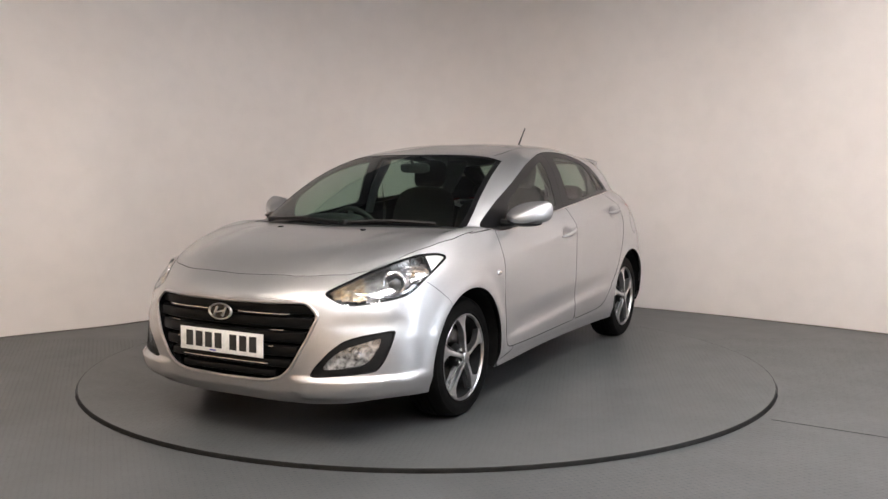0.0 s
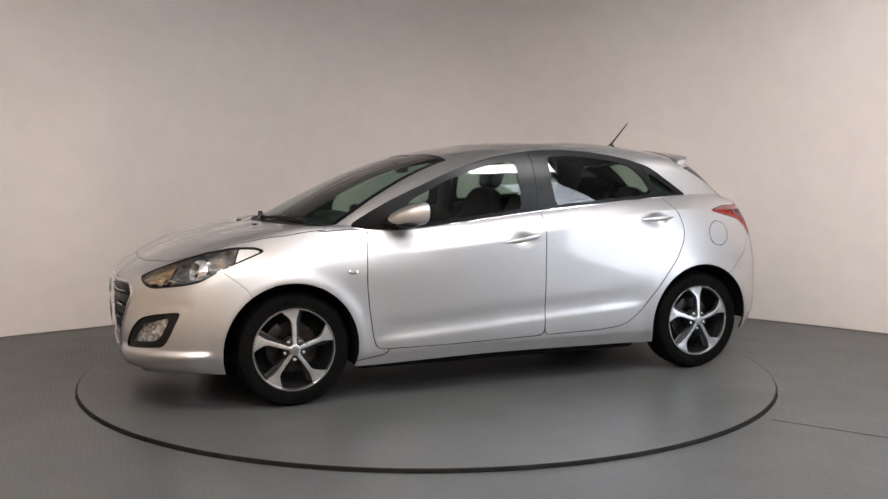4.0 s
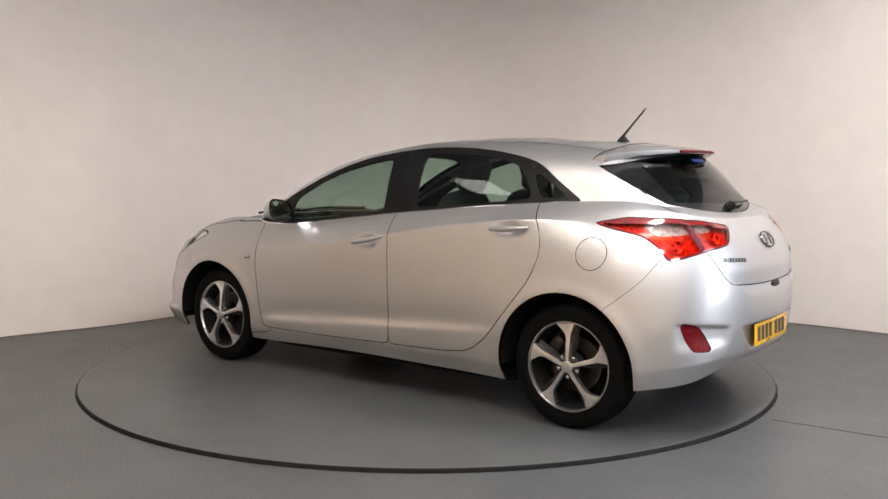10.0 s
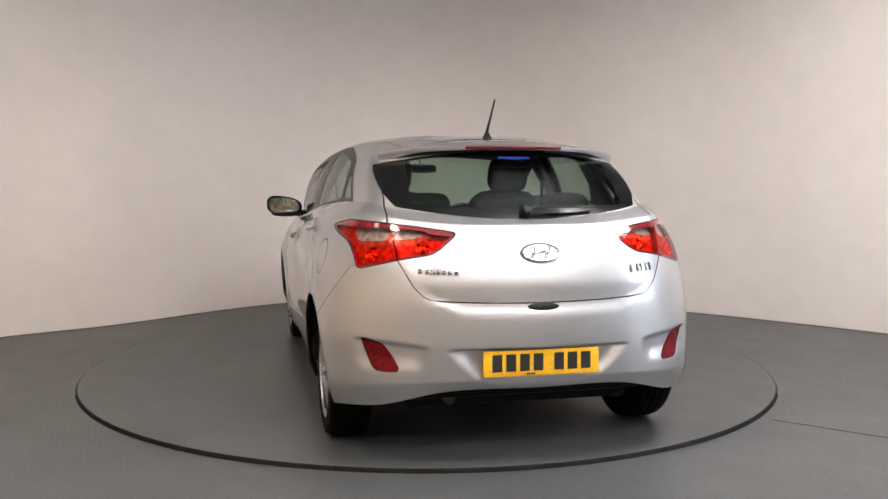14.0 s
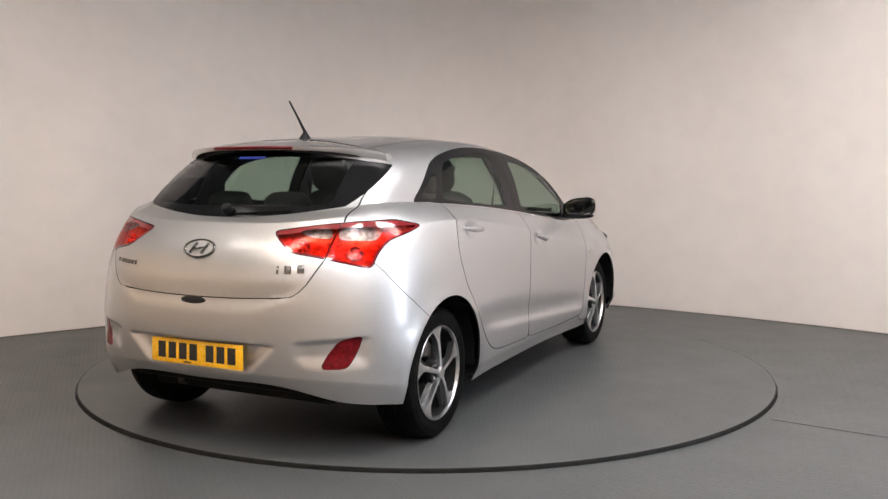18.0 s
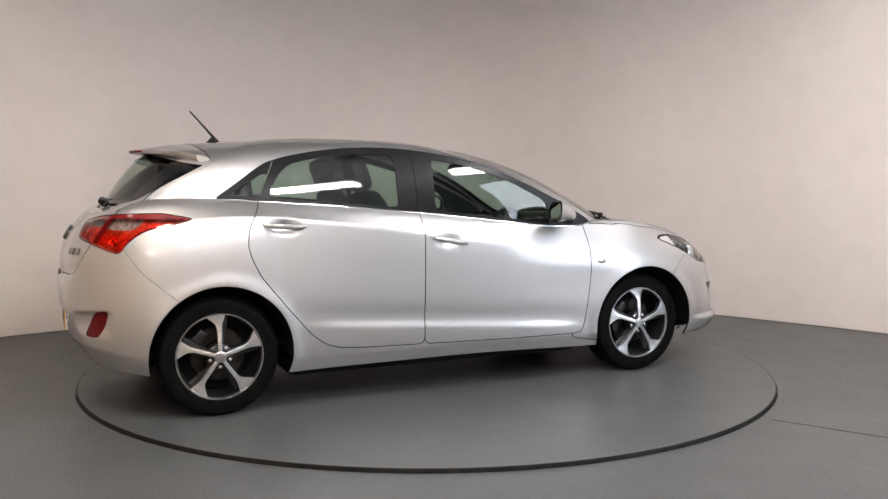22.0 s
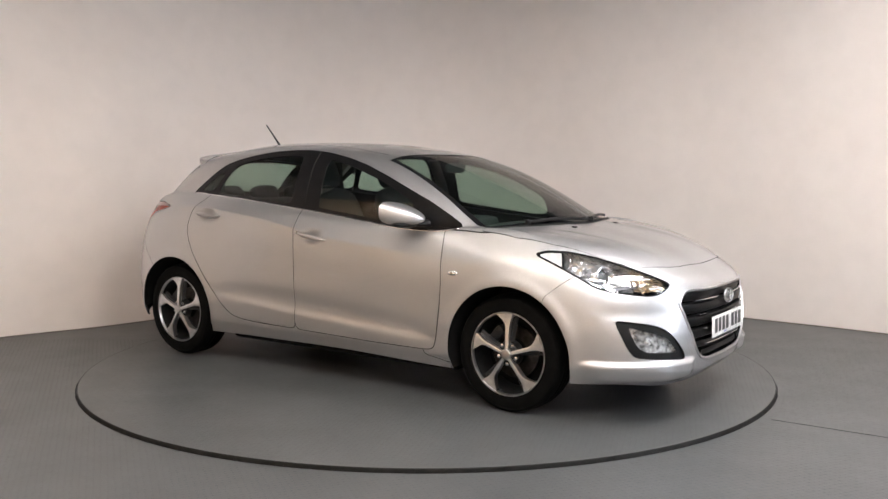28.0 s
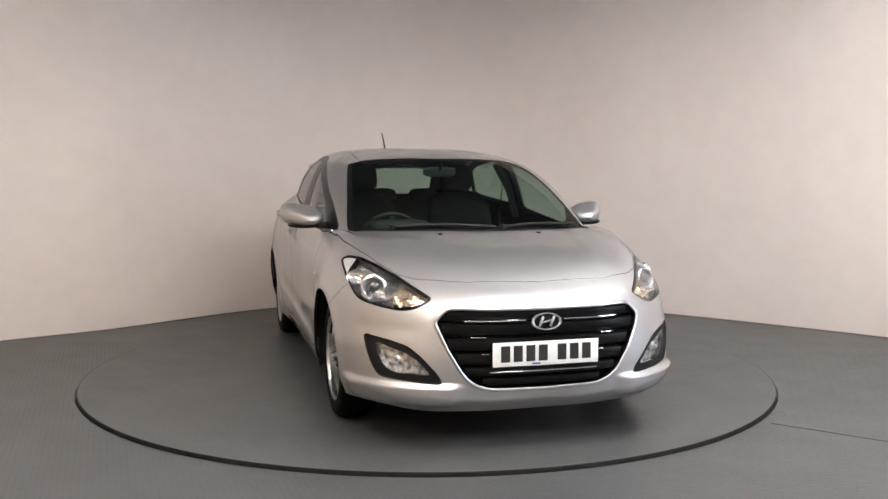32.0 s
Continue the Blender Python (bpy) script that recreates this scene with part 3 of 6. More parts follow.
def panel(name, s, material, parent, label="", thick=0.012, both=False):
    """Links a skin as a sheet whose edges turn inwards; both: with its mirror half."""
    if both:
        s = joined(s, s.mirrored())
    V, N, F = s.V, s.N, s.F
    if thick and len(F):
        E = rim_edges(s)
        ids = np.unique(E)
        out = np.zeros_like(V)
        d = V[E[:, 1]] - V[E[:, 0]]
        nn = np.cross(d, N[E[:, 0]])
        nn /= np.maximum(np.linalg.norm(nn, axis=1), 1e-9)[:, None]
        np.add.at(out, E[:, 0], nn)
        np.add.at(out, E[:, 1], nn)
        out /= np.maximum(np.linalg.norm(out, axis=1), 1e-9)[:, None]
        n0 = len(V)
        top = np.full(n0, -1)
        top[ids] = n0 + np.arange(len(ids))
        low = np.full(n0, -1)
        low[ids] = n0 + len(ids) + np.arange(len(ids))
        soft = N[ids] * 0.5 + out[ids] * 0.5
        V = np.vstack([V, V[ids], V[ids] - N[ids] * thick])
        N = np.vstack([N, soft, out[ids]])
        quads = [(int(top[b]), int(top[a]), int(low[a]), int(low[b])) for a, b in E]
        faces = [tuple(q) for q in F.tolist()] + quads
    else:
        faces = F.tolist()
    ob = mesh_ob(name, V, faces, material, parent, label, normals=N)
    if thick and len(F) and material == M_PAINT:
        # turned-in edges coloured near-black, as the shade inside the shut lines
        ob.data.materials.append(M_SHADOWGAP)
        idx = np.zeros(len(ob.data.polygons), np.int32)
        idx[len(F):] = 1
        ob.data.polygons.foreach_set("material_index", idx)
    return ob


def smooth_loop(pts, times=2):
    P = np.asarray(pts, float)
    for _ in range(times):
        Q = np.roll(P, -1, 0)
        k = np.minimum(0.2, 0.022 / np.maximum(np.linalg.norm(Q - P, axis=1), 1e-9))[:, None]     # corners stay tight on long edges
        P = np.stack([P + (Q - P) * k, Q - (Q - P) * k], 1).reshape(-1, 2)
    return P


def loop_dist(P, a, b):
    """Signed distance of the points (a, b) to a closed line, negative inside."""
    Q = np.roll(P, -1, 0)
    best, wind = np.full(len(a), 1e9), np.zeros(len(a), bool)
    for (x0, y0), (x1, y1) in zip(P, Q):
        dx, dy = x1 - x0, y1 - y0
        t = np.clip(((a - x0) * dx + (b - y0) * dy) / max(dx * dx + dy * dy, 1e-12), 0, 1)
        best = np.minimum(best, np.hypot(a - x0 - t * dx, b - y0 - t * dy))
        if y0 != y1:
            hit = ((b >= y0) != (b >= y1)) & (a < x0 + (b - y0) / dy * dx)
            wind ^= hit
    return np.where(wind, -best, best)


VIEWS = {"side": lambda V: (V[:, 0], V[:, 2]), "end": lambda V: (V[:, 1], V[:, 2]), "top": lambda V: (V[:, 0], V[:, 1]),
         "nose": lambda V: (V[:, 1] - V[:, 0], V[:, 2]), "tail": lambda V: (V[:, 1] + V[:, 0], V[:, 2])}


def outline(view, pts, also=None, rounds=2):
    """A cutting function: inside a rounded outline seen from one view, where also(V) < 0 too."""
    P = smooth_loop(pts, rounds)
    # the two slanted views are 1.414 times too long along their first axis
    k = 0.7071 if view in ("nose", "tail") else 1.0
    Pk = P * (k, 1)

    def fn(V):
        a, b = VIEWS[view](V)
        f = loop_dist(Pk, a * k, b)
        return np.maximum(f, also(V)) if also else f
    return fn


def curve_on_skin(view, pts, s, n=60, closed=False):
    """A line given in one view, laid on the nearest points of a skin. Gives points and normals."""
    P = np.asarray(smooth_loop(pts, 2) if closed else spline(pts, n), float)
    a, b = VIEWS[view](s.V)
    out, nor = [], []
    for q in P:
        d = (a - q[0]) ** 2 + (b - q[1]) ** 2
        i = np.argsort(d)[:6]
        w = 1 / (d[i] + 1e-7)
        w /= w.sum()
        out.append((s.V[i] * w[:, None]).sum(0))
        n_ = (s.N[i] * w[:, None]).sum(0)
        nor.append(n_ / np.linalg.norm(n_))
    return np.array(out), np.array(nor)


def ribbon_bm(P, N, width, height, closed=False, across=None):
    """A raised strip along a line on a skin, rounded on top."""
    bm = bmesh.new()
    prof = [(-0.5, -0.4), (-0.5, 0.35), (-0.3, 0.85), (0, 1.0), (0.3, 0.85), (0.5, 0.35), (0.5, -0.4)]
    rings = []
    m = len(P)
    for i in range(m):
        d = Vector(P[(i + 1) % m] - P[i - 1]) if closed else Vector(P[min(i + 1, m - 1)] - P[max(i - 1, 0)])
        n_ = Vector(N[i])
        s_ = d.cross(n_).normalized()
        rings.append([bm.verts.new(Vector(P[i]) + s_ * (a * width) + n_ * (h * height)) for a, h in prof])
    k = len(prof)
    for i in range(m if closed else m - 1):
        A, B = rings[i], rings[(i + 1) % m]
        for j in range(k - 1):
            bm.faces.new((A[j], A[j + 1], B[j + 1], B[j]))
    if not closed:
        bm.faces.new(rings[0])
        bm.faces.new(rings[-1][::-1])
    bmesh.ops.recalc_face_normals(bm, faces=bm.faces)
    return bm


def mirror_bm(bm):
    b2 = bm.copy()
    bmesh.ops.scale(b2, vec=(1, -1, 1), verts=b2.verts)
    bmesh.ops.reverse_faces(b2, faces=b2.faces)
    return b2


# ---- outlines of the panels ----
ARCH_F, ARCH_R = (1.345, 0.318, 0.366), (-1.315, 0.322, 0.368)


def arch(c):
    return lambda V: np.where(V[:, 1] > 0.45, np.hypot(V[:, 0] - c[0], V[:, 2] - c[1]) - c[2], 1.0)


on_side = lambda V: 0.45 - V[:, 1]
DLO = ((1.005, .972), (.90, 1.034), (.762, 1.108), (.595, 1.184), (.427, 1.256), (.262, 1.317), (.095, 1.361), (-.075, 1.391), (-.245, 1.410),
       (-.41, 1.414), (-.59, 1.407), (-.76, 1.387), (-.92, 1.357), (-1.03, 1.324), (-1.10, 1.282), (-1.19, 1.216), (-1.32, 1.128),
       (-1.25, 1.131), (-.89, 1.106), (-.56, 1.079), (-.195, 1.045), (.10, 1.014), (.363, .983), (.592, .958), (.78, .95), (.90, .952))
BELT = ((.985, .966), (.90, .950), (.78, .948), (.592, .956), (.363, .981), (.10, 1.012), (-.195, 1.043), (-.56, 1.077), (-.89, 1.104), (-1.28, 1.129))
PANE_F = ((.70, .985), (.655, 1.105), (.43, 1.218), (.25, 1.283), (.08, 1.328), (-.065, 1.353), (-.072, 1.055), (.10, 1.034), (.363, 1.003), (.59, .978))
PANE_R = ((-.30, 1.075), (-.295, 1.372), (-.42, 1.380), (-.59, 1.372), (-.76, 1.352), (-.90, 1.322), (-.97, 1.26), (-1.04, 1.14), (-.89, 1.124), (-.56, 1.097))
PANE_Q = ((-1.085, 1.143), (-1.025, 1.25), (-1.045, 1.272), (-1.10, 1.240), (-1.245, 1.145))
DOOR_F = ((.80, 1.0), (.906, .965), (.907, .95), (.923, .838), (.93, .676), (.916, .513), (.89, .345), (.872, .300), (.83, .289), (.433, .288), (-.183, .300), (-.183, 1.2))
DOOR_R = ((-.183, 1.2), (-.183, .300), (-.56, .309), (-.70, .322), (-.775, .348), (-.854, .41), (-.985, .565), (-1.115, .726), (-1.165, .83),
          (-1.18, .90), (-1.16, 1.0), (-1.095, 1.10), (-1.08, 1.2))
WING = ((1.215, 1.2), (1.20, .946), (1.0, .957), (.85, .957), (.80, .9), (.80, .262), (1.0, .232), (2.3, .232), (2.3, 1.2))
LAMP = ((-.652, .852), (-.779, .800), (-.912, .744), (-1.01, .698), (-1.095, .683), (-1.273, .665), (-1.404, .656), (-1.493, .668), (-1.590, .712),
        (-1.438, .756), (-1.273, .800), (-1.062, .845), (-.887, .870), (-.735, .872))
FOG = ((-1.115, .545), (-1.20, .413), (-1.259, .358), (-1.396, .347), (-1.69, .332), (-1.666, .375), (-1.569, .456), (-1.476, .504), (-1.354, .525))
GRILLE = ((.0, .668), (.30, .672), (.42, .676), (.455, .668), (.505, .620), (.500, .590), (.455, .485), (.385, .368), (.33, .322), (.26, .302), (.0, .296),
          (-.1, .296), (-.1, .668))
TAIL = ((-.620, 1.032), (-.824, 1.060), (-.907, 1.060), (-1.111, 1.056), (-1.319, 1.044), (-1.59, 1.014), (-1.522, .928), (-1.328, .903), (-1.040, .855),
        (-.986, .92), (-.899, .972), (-.716, 1.006))
REFLECTOR = ((-1.10, .578), (-1.139, .501), (-1.20, .436), (-1.266, .430), (-1.365, .432), (-1.319, .489), (-1.246, .558))
BUMP_F = ((1.70, .75), (1.635, .70), (1.56, .64), (1.55, .1), (2.4, .1), (2.4, .80), (2.10, .80), (1.95, .82), (1.80, .80))
BUMP_R = ((-1.79, .90), (-1.70, .765), (-1.565, .648), (-1.48, .58), (-1.48, .1), (-2.3, .1), (-2.3, .90))


def f_bonnet(V):
    x, y, z = V[:, 0], V[:, 1], V[:, 2]
    edge = np.interp(x, (.9, 1.04, 1.35, 1.53, 1.75, 1.89, 1.96), (.795, .792, .783, .752, .685, .617, .56))
    nose = np.interp(y, (0, .2, .315, .391, .489, .55, .7), (2.073, 2.070, 2.060, 2.036, 1.987, 1.955, 1.80))
    back = 1.385 - 0.40 * y * y
    return np.maximum(np.maximum((y - edge) * 0.9, (x - nose) * 0.8), np.maximum(back - x, 0.74 - z))


def f_screen(V):
    x, y, z = V[:, 0], V[:, 1], V[:, 2]
    side = np.interp(x, (.30, .37, .47, .70, .84, .95, 1.05, 1.2), (.572, .585, .608, .650, .674, .696, .710, .72))
    head = 0.372 - 0.10 * y * y
    foot = 1.345 - 0.40 * y * y
    return np.maximum(np.maximum(y - side, head - x), np.maximum(x - foot, 0.93 - z))


def f_cowl(V):
    x, y, z = V[:, 0], V[:, 1], V[:, 2]
    return np.maximum(np.maximum(y - 0.700, x - (1.387 - 0.40 * y * y)), np.maximum(1.03 - x, 0.93 - z))


def f_rear_glass(V):
    x, y, z = V[:, 0], V[:, 1], V[:, 2]
    edge = np.interp(z, (1.05, 1.122, 1.223, 1.320, 1.40), (-1.80, -1.700, -1.517, -1.332, -1.20))
    foot = 1.066 + 0.165 * y * y
    top = 1.372 - 0.17 * y * y
    return np.maximum(np.maximum((x - edge) * 0.7, foot - z), z - top)


def f_tailgate(V):
    x, y, z = V[:, 0], V[:, 1], V[:, 2]
    edge = np.interp(z, (.70, .728, .745, .796, .9, 1.04, 1.15), (.38, .44, .499, .547, .601, .628, .61))
    foot = 0.724 + 0.06 * y * y
    return np.maximum(np.maximum(y - edge, foot - z), np.maximum(x + 1.55, z - 1.2))


def build_body(car):
    G = skin_grid()
    N = grid_normals(G)
    a, b = G.shape[:2]
    idx = np.arange(a * b).reshape(a, b)
    q = np.stack([idx[:-1, :-1], idx[:-1, 1:], idx[1:, 1:], idx[1:, :-1]], -1).reshape(-1, 4)
    F = np.vstack([q[:, [0, 1, 2]], q[:, [0, 2, 3]]])
    full = Skin(G.reshape(-1, 3), N.reshape(-1, 3), F)
    P = {}
    rest = full
    for c in (ARCH_F, ARCH_R):
        rest = rest.clip(arch(c)(rest.V), False)
    P["dlo"], rest = rest.split(outline("side", DLO, on_side), 0.001)
    P["screen"], rest = rest.split(f_screen, 0.001)
    P["rear_glass"], rest = rest.split(f_rear_glass, 0.001)
    P["lamp"], rest = rest.split(outline("nose", LAMP, lambda V: 1.2 - V[:, 0]), 0.002)
    P["tail"], rest = rest.split(outline("tail", TAIL, lambda V: V[:, 0] + 1.2), 0.002)
    P["fog"], rest = rest.split(outline("nose", FOG, lambda V: 1.5 - V[:, 0]), 0.001)
    P["grille"], rest = rest.split(outline("end", GRILLE, lambda V: 1.8 - V[:, 0]), 0.001)
    P["reflector"], rest = rest.split(outline("tail", REFLECTOR, lambda V: V[:, 0] + 1.6), 0.001)
    P["bonnet"], rest = rest.split(f_bonnet, 0.0013)
    P["cowl"], rest = rest.split(f_cowl, 0.001)
    P["tailgate"], rest = rest.split(f_tailgate, 0.0028)
    P["front_door"], rest = rest.split(outline("side", DOOR_F, on_side))
    P["rear_door"], rest = rest.split(outline("side", DOOR_R, on_side))
    P["front_bumper"], rest = rest.split(outline("side", BUMP_F), 0.0011)
    P["rear_bumper"], rest = rest.split(outline("side", BUMP_R), 0.0012)
    P["wing"], rest = rest.split(outline("side", WING))
    P["shell_right"] = rest.mirrored()
    P["flap"], P["shell_left"] = rest.split(lambda V: np.where(V[:, 1] > 0.4, np.hypot(V[:, 0] + 1.455, V[:, 2] - 0.885) - 0.078, 1.0), 0.0018)
    P["full"] = full
    return P


def sides(fn):
    """Runs fn for the left and the right side."""
    for s in (1, -1):
        fn(s)


def flip(skin, s):
    return skin if s > 0 else skin.mirrored()


def place_bm(bm, s):
    """The left-hand bmesh itself, or its mirror image for the right."""
    if s > 0:
        return bm
    out = mirror_bm(bm)
    bm.free()
    return out


CAR = new("car")
tagged(CAR, "silver metallic five-door hatchback parked on the turntable", "car")
BODY = build_body(CAR)
SHELL = panel("body_shell", joined(BODY["shell_left"], BODY["shell_right"]), M_PAINT, CAR)
BONNET = panel("bonnet", BODY["bonnet"], M_PAINT, CAR, both=True)
BUMPER_F = panel("front_bumper", BODY["front_bumper"], M_PAINT, CAR, both=True)
BUMPER_R = panel("rear_bumper", BODY["rear_bumper"], M_PAINT, CAR, both=True)
TAILGATE = panel("tailgate", BODY["tailgate"], M_PAINT, CAR, both=True)
panel("scuttle_panel", BODY["cowl"].sunk(0.004), M_BLACK, CAR, "black plastic scuttle under the windscreen", both=True)


def shade_and_headliner():
    """The inside of the metal, near-black as shade behind shut lines and windows; headliner above."""
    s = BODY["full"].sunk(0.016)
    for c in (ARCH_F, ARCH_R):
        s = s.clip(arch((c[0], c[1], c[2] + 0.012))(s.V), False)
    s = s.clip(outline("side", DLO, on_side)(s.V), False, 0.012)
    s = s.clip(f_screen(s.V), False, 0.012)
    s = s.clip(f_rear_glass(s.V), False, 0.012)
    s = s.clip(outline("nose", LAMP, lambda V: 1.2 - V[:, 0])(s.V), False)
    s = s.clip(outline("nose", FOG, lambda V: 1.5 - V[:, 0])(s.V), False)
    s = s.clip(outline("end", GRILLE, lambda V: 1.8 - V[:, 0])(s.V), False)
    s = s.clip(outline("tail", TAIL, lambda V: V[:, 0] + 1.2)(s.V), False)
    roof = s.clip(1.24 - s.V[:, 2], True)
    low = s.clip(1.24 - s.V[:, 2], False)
    panel("lining_gap_shade", low, M_SHADOWGAP, CAR, "near-black inner body lining that gives the shut lines their shade", 0, both=True)
    panel("headliner", roof, M_HEADLINER, CAR, "grey cloth headliner", 0, both=True)


shade_and_headliner()


def even_glass(skins, axis, across, along, mirrored=False, lean=0.0):
    """Gives panes the true normals of one even, gently curved sheet, so that they mirror straight edges cleanly."""
    V = np.vstack([q.V for q in skins])
    u0, w0 = V[:, across].mean(), V[:, along].mean()

    def terms(W):
        u = W[:, across] ** 2 if mirrored else W[:, across] - u0
        w = W[:, along] - w0
        return np.stack([np.ones(len(W)), u, w, u * u * (0 if mirrored else 1), u * w, w * w], 1)
    c = np.linalg.lstsq(terms(V), V[:, axis], rcond=None)[0]
    for q in skins:
        u = q.V[:, across] ** 2 if mirrored else q.V[:, across] - u0
        w = q.V[:, along] - w0
        du = (c[1] + 2 * c[3] * u + c[4] * w) * (2 * q.V[:, across] if mirrored else 1)
        dw = c[2] + c[4] * u + 2 * c[5] * w + lean
        n = np.zeros_like(q.V)
        n[:, axis], n[:, across], n[:, along] = 1, -du, -dw
        n /= np.linalg.norm(n, axis=1)[:, None]
        n *= np.sign((n * q.N).sum(1))[:, None]
        q.N = n


def glazing():
    scr = BODY["screen"]
    band = lambda V: f_screen(V) + 0.030
    even_glass([scr], 0, 1, 2, True)
    inner, frit = scr.split(band, 0.0)
    w = panel("windscreen", inner.sunk(0.003), M_GLASS, CAR, "clear tinted windscreen glass", 0, both=True)
    panel("black_border", frit.sunk(0.0028), M_GLOSSBLACK, w, "black printed windscreen border", 0, both=True)
    rg = BODY["rear_glass"]
    even_glass([rg], 0, 1, 2, True, 0.36)
    inner, frit = rg.split(lambda V: np.maximum(np.maximum(V[:, 1] - 0.50 - 0.08 * (1.2 - V[:, 2]), 1.115 + 0.06 * V[:, 1] ** 2 - V[:, 2]), V[:, 2] - 1.345), 0.0)
    w = panel("rear_window", inner.sunk(0.003), M_GLASSDARK, CAR, "dark tinted rear window glass", 0, both=True)
    panel("black_border", frit.sunk(0.0028), M_GLOSSBLACK, w, "gloss black rear window border", 0, both=True)
    dlo = BODY["dlo"]
    pf, rest = dlo.split(outline("side", PANE_F), 0.0)
    pr, rest = rest.split(outline("side", PANE_R), 0.0)
    pq, rest = rest.split(outline("side", PANE_Q), 0.0)
    # frames of the doors, split at the pillar and behind the rear door
    ff, rest = rest.split(lambda V: -0.183 - V[:, 0], 0.002)
    fr, fq = rest.split(lambda V: -(V[:, 0] + 1.09 - 0.55 * (1.13 - V[:, 2]) * -1 * 0.9), 0.002)
    return pf, pr, pq, ff, fr, fq


PANES = glazing()
even_glass(PANES, 1, 0, 2)
M_SATIN = surface("satin_black_film", (0.005, 0.005, 0.0055), (0.008, 0.008, 0.0085), (0.25, 0.35), 20, spec=0.2)


def handle_bm():
    """A pull handle with a scooped cup behind it, along +x, facing +y."""
    bm = bmesh.new()
    n, k = 15, 10
    rings = []
    for i in range(n):
        t = i / (n - 1) * 2 - 1
        w = 0.0115 * (1 - abs(t) ** 3) + 0.003
        off = 0.026 * (1 - abs(t) ** 2.4) ** 0.7
        rings.append([bm.verts.new((t * 0.118, off + 0.010 * math.sin(2 * math.pi * j / k), w * math.cos(2 * math.pi * j / k))) for j in range(k)])
    for A, B in zip(rings, rings[1:]):
        for j in range(k):
            bm.faces.new((A[j], A[(j + 1) % k], B[(j + 1) % k], B[j]))
    bm.faces.new(rings[0])
    bm.faces.new(rings[-1])
    bmesh.ops.recalc_face_normals(bm, faces=bm.faces)
    return bm


def doors(s):
    pf, pr, pq, ff, fr, fq = (flip(p, s) for p in PANES)
    for name, skin, frame_skin, pane, hx, hz, tilt in (("front_door", BODY["front_door"], ff, pf, -0.03, 0.889, 10.5), ("rear_door", BODY["rear_door"], fr, pr, -0.98, 0.992, 3.5)):
        d = panel(name, flip(skin, s), M_PAINT, CAR)
        panel("window_frame", frame_skin.sunk(0.0025), M_SATIN, d, "black window frame", 0.010)
        panel("window", pane.sunk(0.004), M_GLASS, d, "tinted side window glass", 0)
        ends = [skin.V[np.argmin((skin.V[:, 0] - hx - e) ** 2 + (skin.V[:, 2] - hz + e * math.tan(radians(tilt))) ** 2)] for e in (-0.125, 0.125)]
        p0 = (ends[0] + ends[1]) / 2
        p0[0], p0[2] = hx, hz
        m = Matrix.Translation(p0) @ pose(0, 0, 0, -12, tilt, 0)
        hb = handle_bm()
        bmesh.ops.transform(hb, matrix=m @ Matrix.Translation((0, 0.002, 0.0)), verts=hb.verts)
        h = part("door_handle", place_bm(hb, s), M_PAINT, d, "body-coloured pull handle")
        if name == "front_door" and s < 0:
            lock = cyl_bm(0.008, 0.012, 16, 0.001, m @ pose(-0.105, 0.018, 0.0, 90))
            part("lock_barrel", place_bm(lock, s), M_CHROME, d)
    q = panel("quarter_trim", fq.sunk(0.0025), M_SATIN, CAR, "black quarter window surround", 0.010)
    panel("quarter_window", pq.sunk(0.004), M_GLASS, q, "small tinted quarter window", 0)
    panel("front_wing", flip(BODY["wing"], s), M_PAINT, CAR)
    if s > 0:
        panel("fuel_flap", BODY["flap"], M_PAINT, CAR)
    P, Nn = curve_on_skin("side", BELT, BODY["full"].clip(on_side(BODY["full"].V) + 0.1, True), 70)
    part("belt_trim", place_bm(ribbon_bm(P + Nn * 0.0005, Nn, 0.009, 0.003), s), M_CHROME, CAR, "bright chrome strip under the windows")


sides(doors)


# ---- wheels, arches, underbody ----
R_RIM = 0.224


def spoke_bm(a0):
    """One machined spoke face: narrow at the hub, flaring into a wide tab on one side at the rim. Lies in the xz plane, facing +y."""
    bm = bmesh.new()
    n = 9
    front, back = [], []
    for i in range(n):
        t = i / (n - 1)
        r = 0.030 + t * (R_RIM - 0.018 - 0.030)
        half = 0.0090 + 0.0040 * t
        lead = half + 0.052 * max(0, (t - 0.68) / 0.32) ** 1.4
        trail = half + 0.016 * max(0, (t - 0.72) / 0.28) ** 1.5
        y = 0.018 * (1 - t) ** 1.5 + 0.004 * math.sin(t * math.pi)
        if i == n - 1:
            r2 = R_RIM - 0.006
            la, ta = lead / r, trail / r
            row = [(r2 * math.sin(-ta), y, r2 * math.cos(ta)), (0, y + 0.002, r2), (r2 * math.sin(la), y, r2 * math.cos(la))]
        else:
            row = [(-trail, y - 0.003, r), (0, y, r), (lead, y - 0.003, r)]
        front.append([bm.verts.new(v) for v in row])
        back.append([bm.verts.new((v[0] * 0.9, v[1] - 0.035, v[2])) for v in (row[0], row[2])])
    for i in range(n - 1):
        A, B, C, D = front[i], front[i + 1], back[i], back[i + 1]
        bm.faces.new((A[0], A[1], B[1], B[0]))
        bm.faces.new((A[1], A[2], B[2], B[1]))
        bm.faces.new((A[2], C[1], D[1], B[2]))
        bm.faces.new((C[0], A[0], B[0], D[0]))
    bmesh.ops.recalc_face_normals(bm, faces=bm.faces)
    bmesh.ops.transform(bm, matrix=Matrix.Rotation(a0, 4, "Y"), verts=bm.verts)
    return bm


